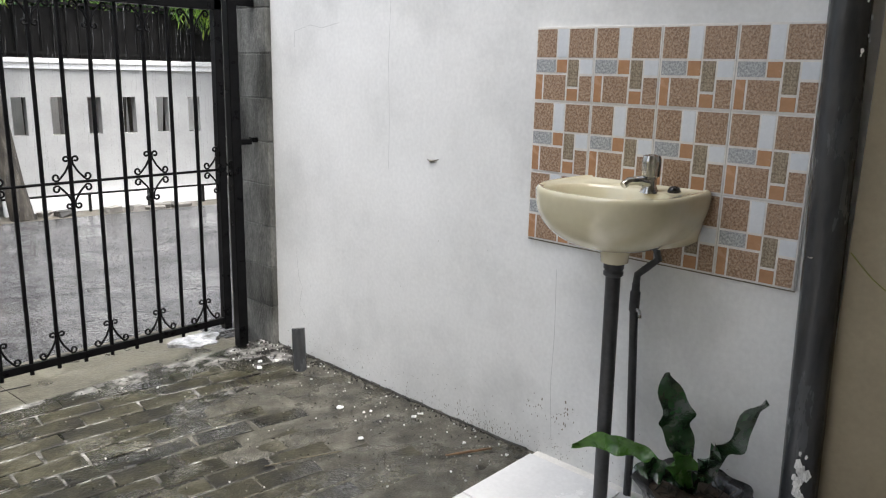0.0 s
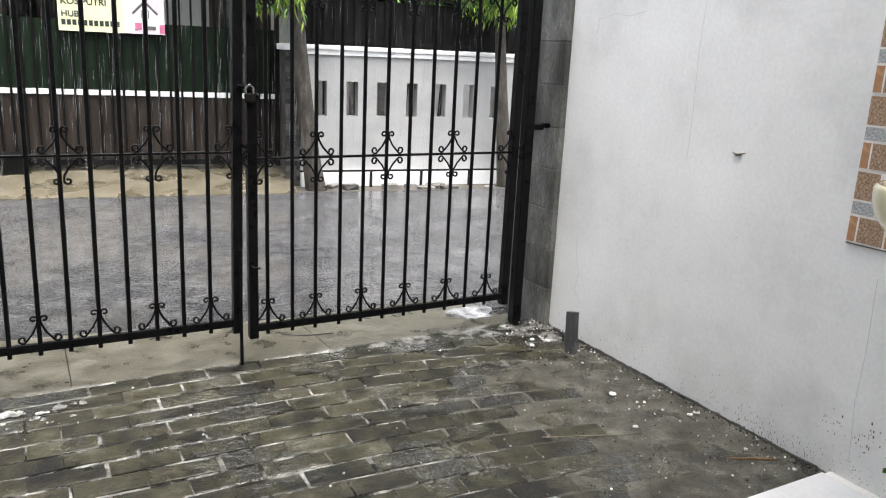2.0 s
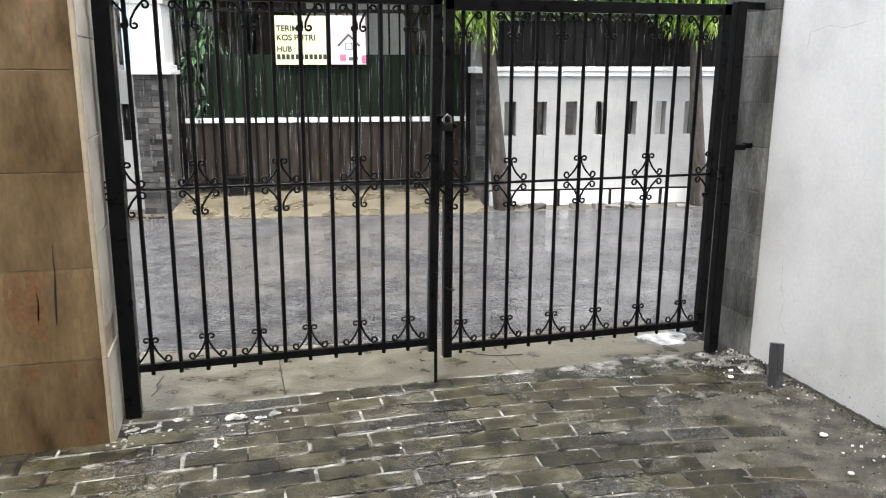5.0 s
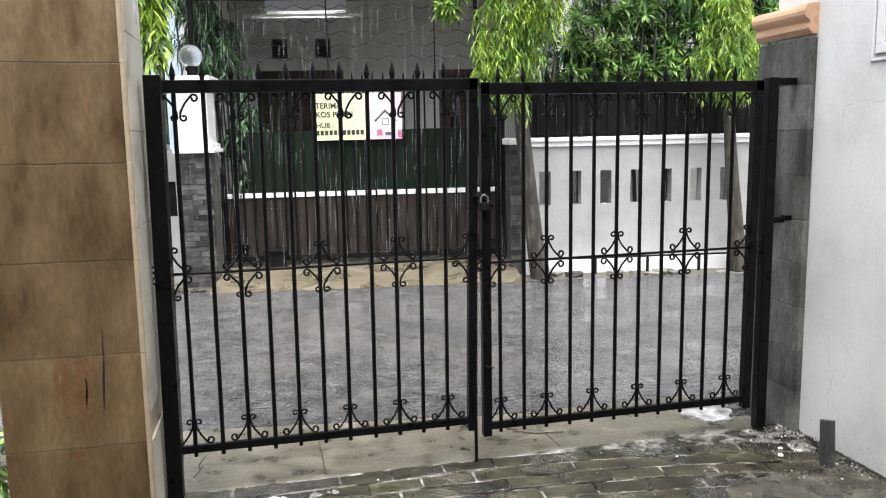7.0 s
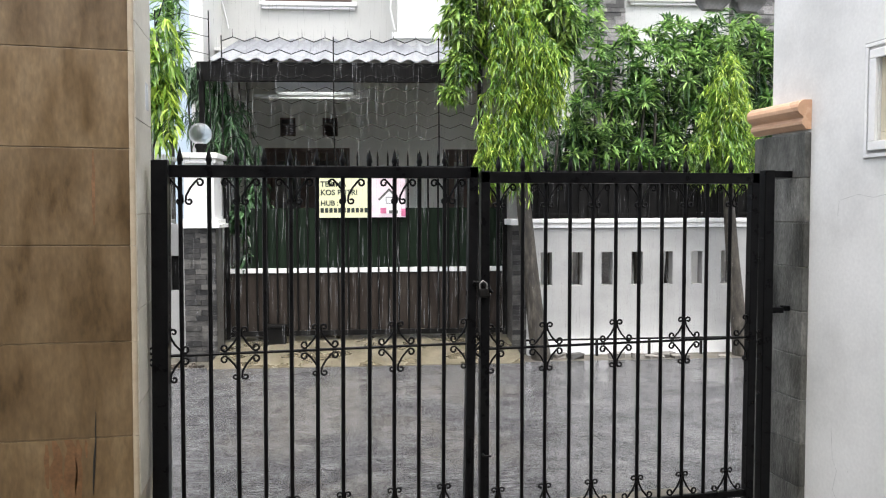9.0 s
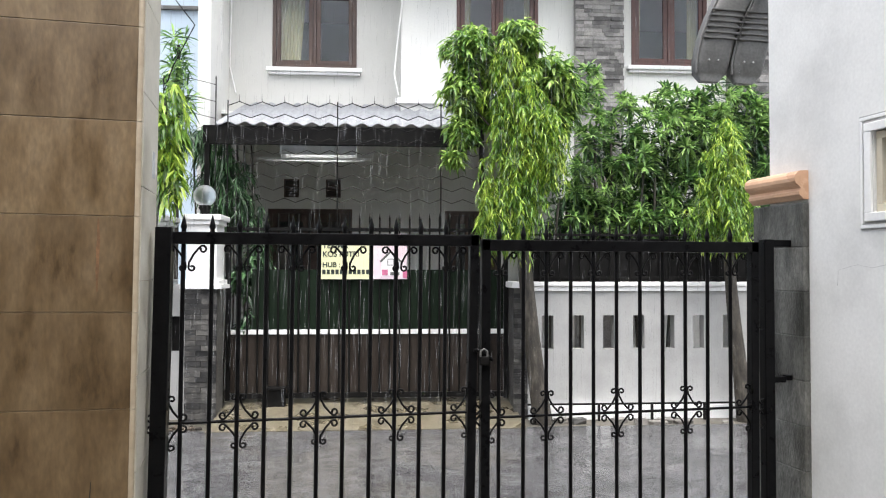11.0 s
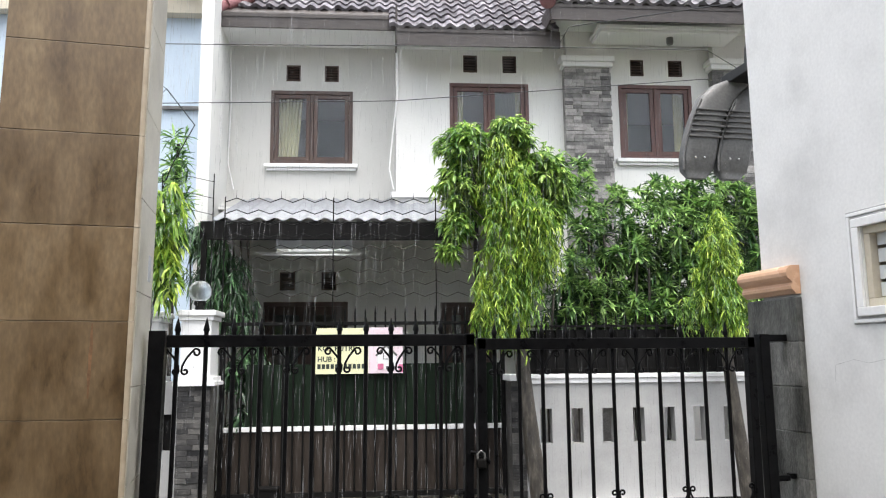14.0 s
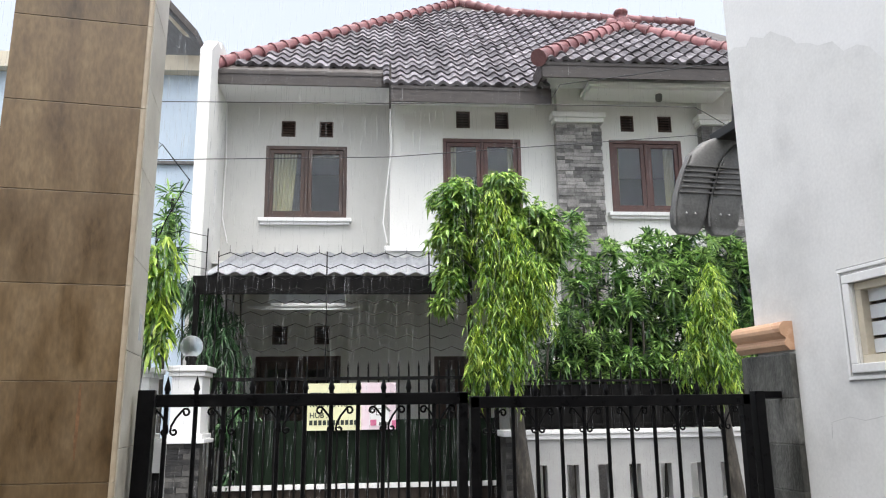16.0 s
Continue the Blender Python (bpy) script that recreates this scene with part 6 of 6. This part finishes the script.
shrub = thing("hanging_shrub", (-2.45, .0, -.1), "yellow-green drooping shrub beside the fence pillar", "shrub", place=FAR)
limbs(shrub, [(-2.6, -.15, -.1), (-2.5, -.15, 1.5), (-2.34, -.15, 3.5)], [.04, .035, .02], [])
tips = in_blobs([(-2.34, -.15, 3.35, .17, .2, .35, 1), (-2.34, -.15, 2.85, .17, .2, .35, 1)], 70, 15)
crown("hanging_crown", shrub, strands(tips, 14, .1, .3, .17, .04, 16), M_leaf_yellow)
dark = thing("dark_creeper", (-1.9, 1.0, -.1), "dark fine-leaved creeper hanging beside the carport", "plant", place=FAR)
for k in range(9):
    u = -2.3 + .09 * k
    part("stem", tube(bmesh.new(), [(u, 1.0, -.1), (u + .05, .95, 1.6), (u - .03, 1.0, 3.2)], .012, 5), M_bark, dark)
tips = in_blobs([(-1.95, .9, 2.75, .4, .3, .45, 1), (-2.15, .8, 3.25, .3, .25, .2, .5), (-1.75, .9, 2.3, .35, .3, .3, .6), (-1.5, .75, 1.75, .22, .1, .25, .3)], 170, 17, .2)
crown("leaves", dark, sprays(tips, 12, .16, .022, 1.0, -.2, 18), M_dim_leaf)
tuft = thing("gate_side_plant", (-1.62, .56, .05), "small green plant behind the far gate's bars", "plant", place=FAR)
part("stem", tube(bmesh.new(), [(-1.62, .6, .05), (-1.6, .6, 1.6)], .012, 6), M_bark, tuft)
tips = in_blobs([(-1.62, .6, 1.55, .14, .06, .25, 1), (-1.6, .6, 1.1, .1, .06, .2, .5)], 26, 19)
crown("leaves", tuft, sprays(tips, 9, .14, .05, .8, 0, 20), M_dim_leaf)
side = thing("yard_fern", (-1.4, 3.25, 0), "small green fern beside the tiled pillar", "plant")
tips = [(-1.4 + rng.gauss(0, .08), 3.2 + rng.gauss(0, .08), rng.uniform(.05, .5)) for k in range(18)]
crown("leaves", side, sprays(tips, 12, .22, .03, .7, .5, 22), M_strap)

# ---- rubble and rubbish by the far kerb ----
rng = random.Random(41)
for k in range(16):
    u, v, s = 1.85 + rng.uniform(0, 2.9), rng.uniform(-.42, -.2), rng.uniform(.05, .13)
    bm = cube(u - s, u + s, v - .05, v + .05, -.1, -.1 + rng.uniform(.03, .07), .008)
    bmesh.ops.rotate(bm, verts=bm.verts, cent=(u, v, 0), matrix=Matrix.Rotation(rng.uniform(-.5, .5), 3, "Z"))
    for q in bm.verts:
        q.co += Vector((rng.gauss(0, .006), rng.gauss(0, .006), 0))
    solo("rubble_block", bm, M_rubble, (u, v, -.1), "broken wet concrete block lying at the wall foot", "rubble", "rubble blocks", FAR)
bm = bmesh.new()
for k in range(60):
    shard(bm, -2.3 + rng.gauss(0, .18), -.35 + rng.gauss(0, .08), -.09, rng.uniform(.01, .04), rng, .02)
structure("street_rubbish", bm, M_husk, "heap of small wet rubbish at the kerb", "rubbish", FAR, kind="stuff")
bm = lathe(bmesh.new(), [(.05, -.08), (.09, -.04), (.08, .03), (.03, .07)], (-2.38, -.3, 0), 12, .7)
solo("rubbish_bag", bm, M_flake, (-2.38, -.3, -.08), "crumpled white plastic bag on the kerb", "bag", place=FAR, smooth=True)

# ---- pavers of the yard and tiles of the porch ----
BASE["yard_bed"] = BASE["porch_floor"] = Vector((0, 0, 0))
bed = bpy.data.objects["yard_bed"]
rng = random.Random(17)
paver_meshes = []
for k in range(9):
    a, b = rng.uniform(0, .004), rng.uniform(0, .003)
    bm = cube(-.1185 + a, .1185 - a, -.0505 + b, .0505 - b, -.05, .004, .005)
    for v in bm.verts:
        v.co += Vector((rng.gauss(0, .0018), rng.gauss(0, .0014), rng.gauss(0, .0006) if v.co.z > -.01 else 0))
    paver_meshes.append(mesh_of("paver", bm, M_paver))
for j in range(18):
    y = 3.225 - .1135 * j
    for i in range(17):
        x = -1.4615 + .2405 * i + (.12 if j % 2 else 0) + rng.gauss(0, .004)
        bend = .075 * max(0, x - .6) ** 2
        if y - bend < 1.5 or x > 2.33:
            continue
        sink = .0065 * min(1, max(0, (x - 1.62 - .12 * math.sin(j * 1.3)) / .5)) if y < 2.95 else 0
        if sink > .0062 or (x > 2.2 and y < 3.1):
            continue
        piece("paver", rng.choice(paver_meshes), bed, Matrix.Translation((x, y - bend, rng.uniform(-.0025, .002) - sink)) @ Euler((rng.gauss(0, .012), rng.gauss(0, .007), rng.gauss(0, .01) - .15 * max(0, x - .6))).to_matrix().to_4x4())
porch_tile = mesh_of("tile", cube(-.198, .198, -.198, .198, .012, .022, .0015), M_porch)
for i in range(6):
    for j in range(4):
        piece("tile", porch_tile, porch, Matrix.Translation((2.2 - .4 * i, 1.252 - .4 * j, 0)))

# ---- falling rain ----
rs = np.random.RandomState(77)
n = 10000
x, y, z = rs.uniform(-3.5, 7, n), rs.uniform(3.7, 9.5, n), rs.uniform(0, 7.5, n)
h, w = rs.uniform(.06, .26, n), rs.uniform(.0003, .0009, n)
V = np.stack([np.stack([x - w, y, z], 1), np.stack([x + w, y, z], 1), np.stack([x + w + .004, y + .001, z + h], 1), np.stack([x - w + .004, y + .001, z + h], 1), np.stack([x, y - 2 * w, z + h * .5], 1)], 1).reshape(-1, 3)
F = [f for k in range(n) for f in ((5 * k, 5 * k + 1, 5 * k + 4), (5 * k + 1, 5 * k + 2, 5 * k + 4), (5 * k + 2, 5 * k + 3, 5 * k + 4), (5 * k + 3, 5 * k, 5 * k + 4))]
rain = new("rain", raw("rain", V, F, M_rain))
tagged(rain, "fine falling rain drops over the street", "rain", kind="stuff")
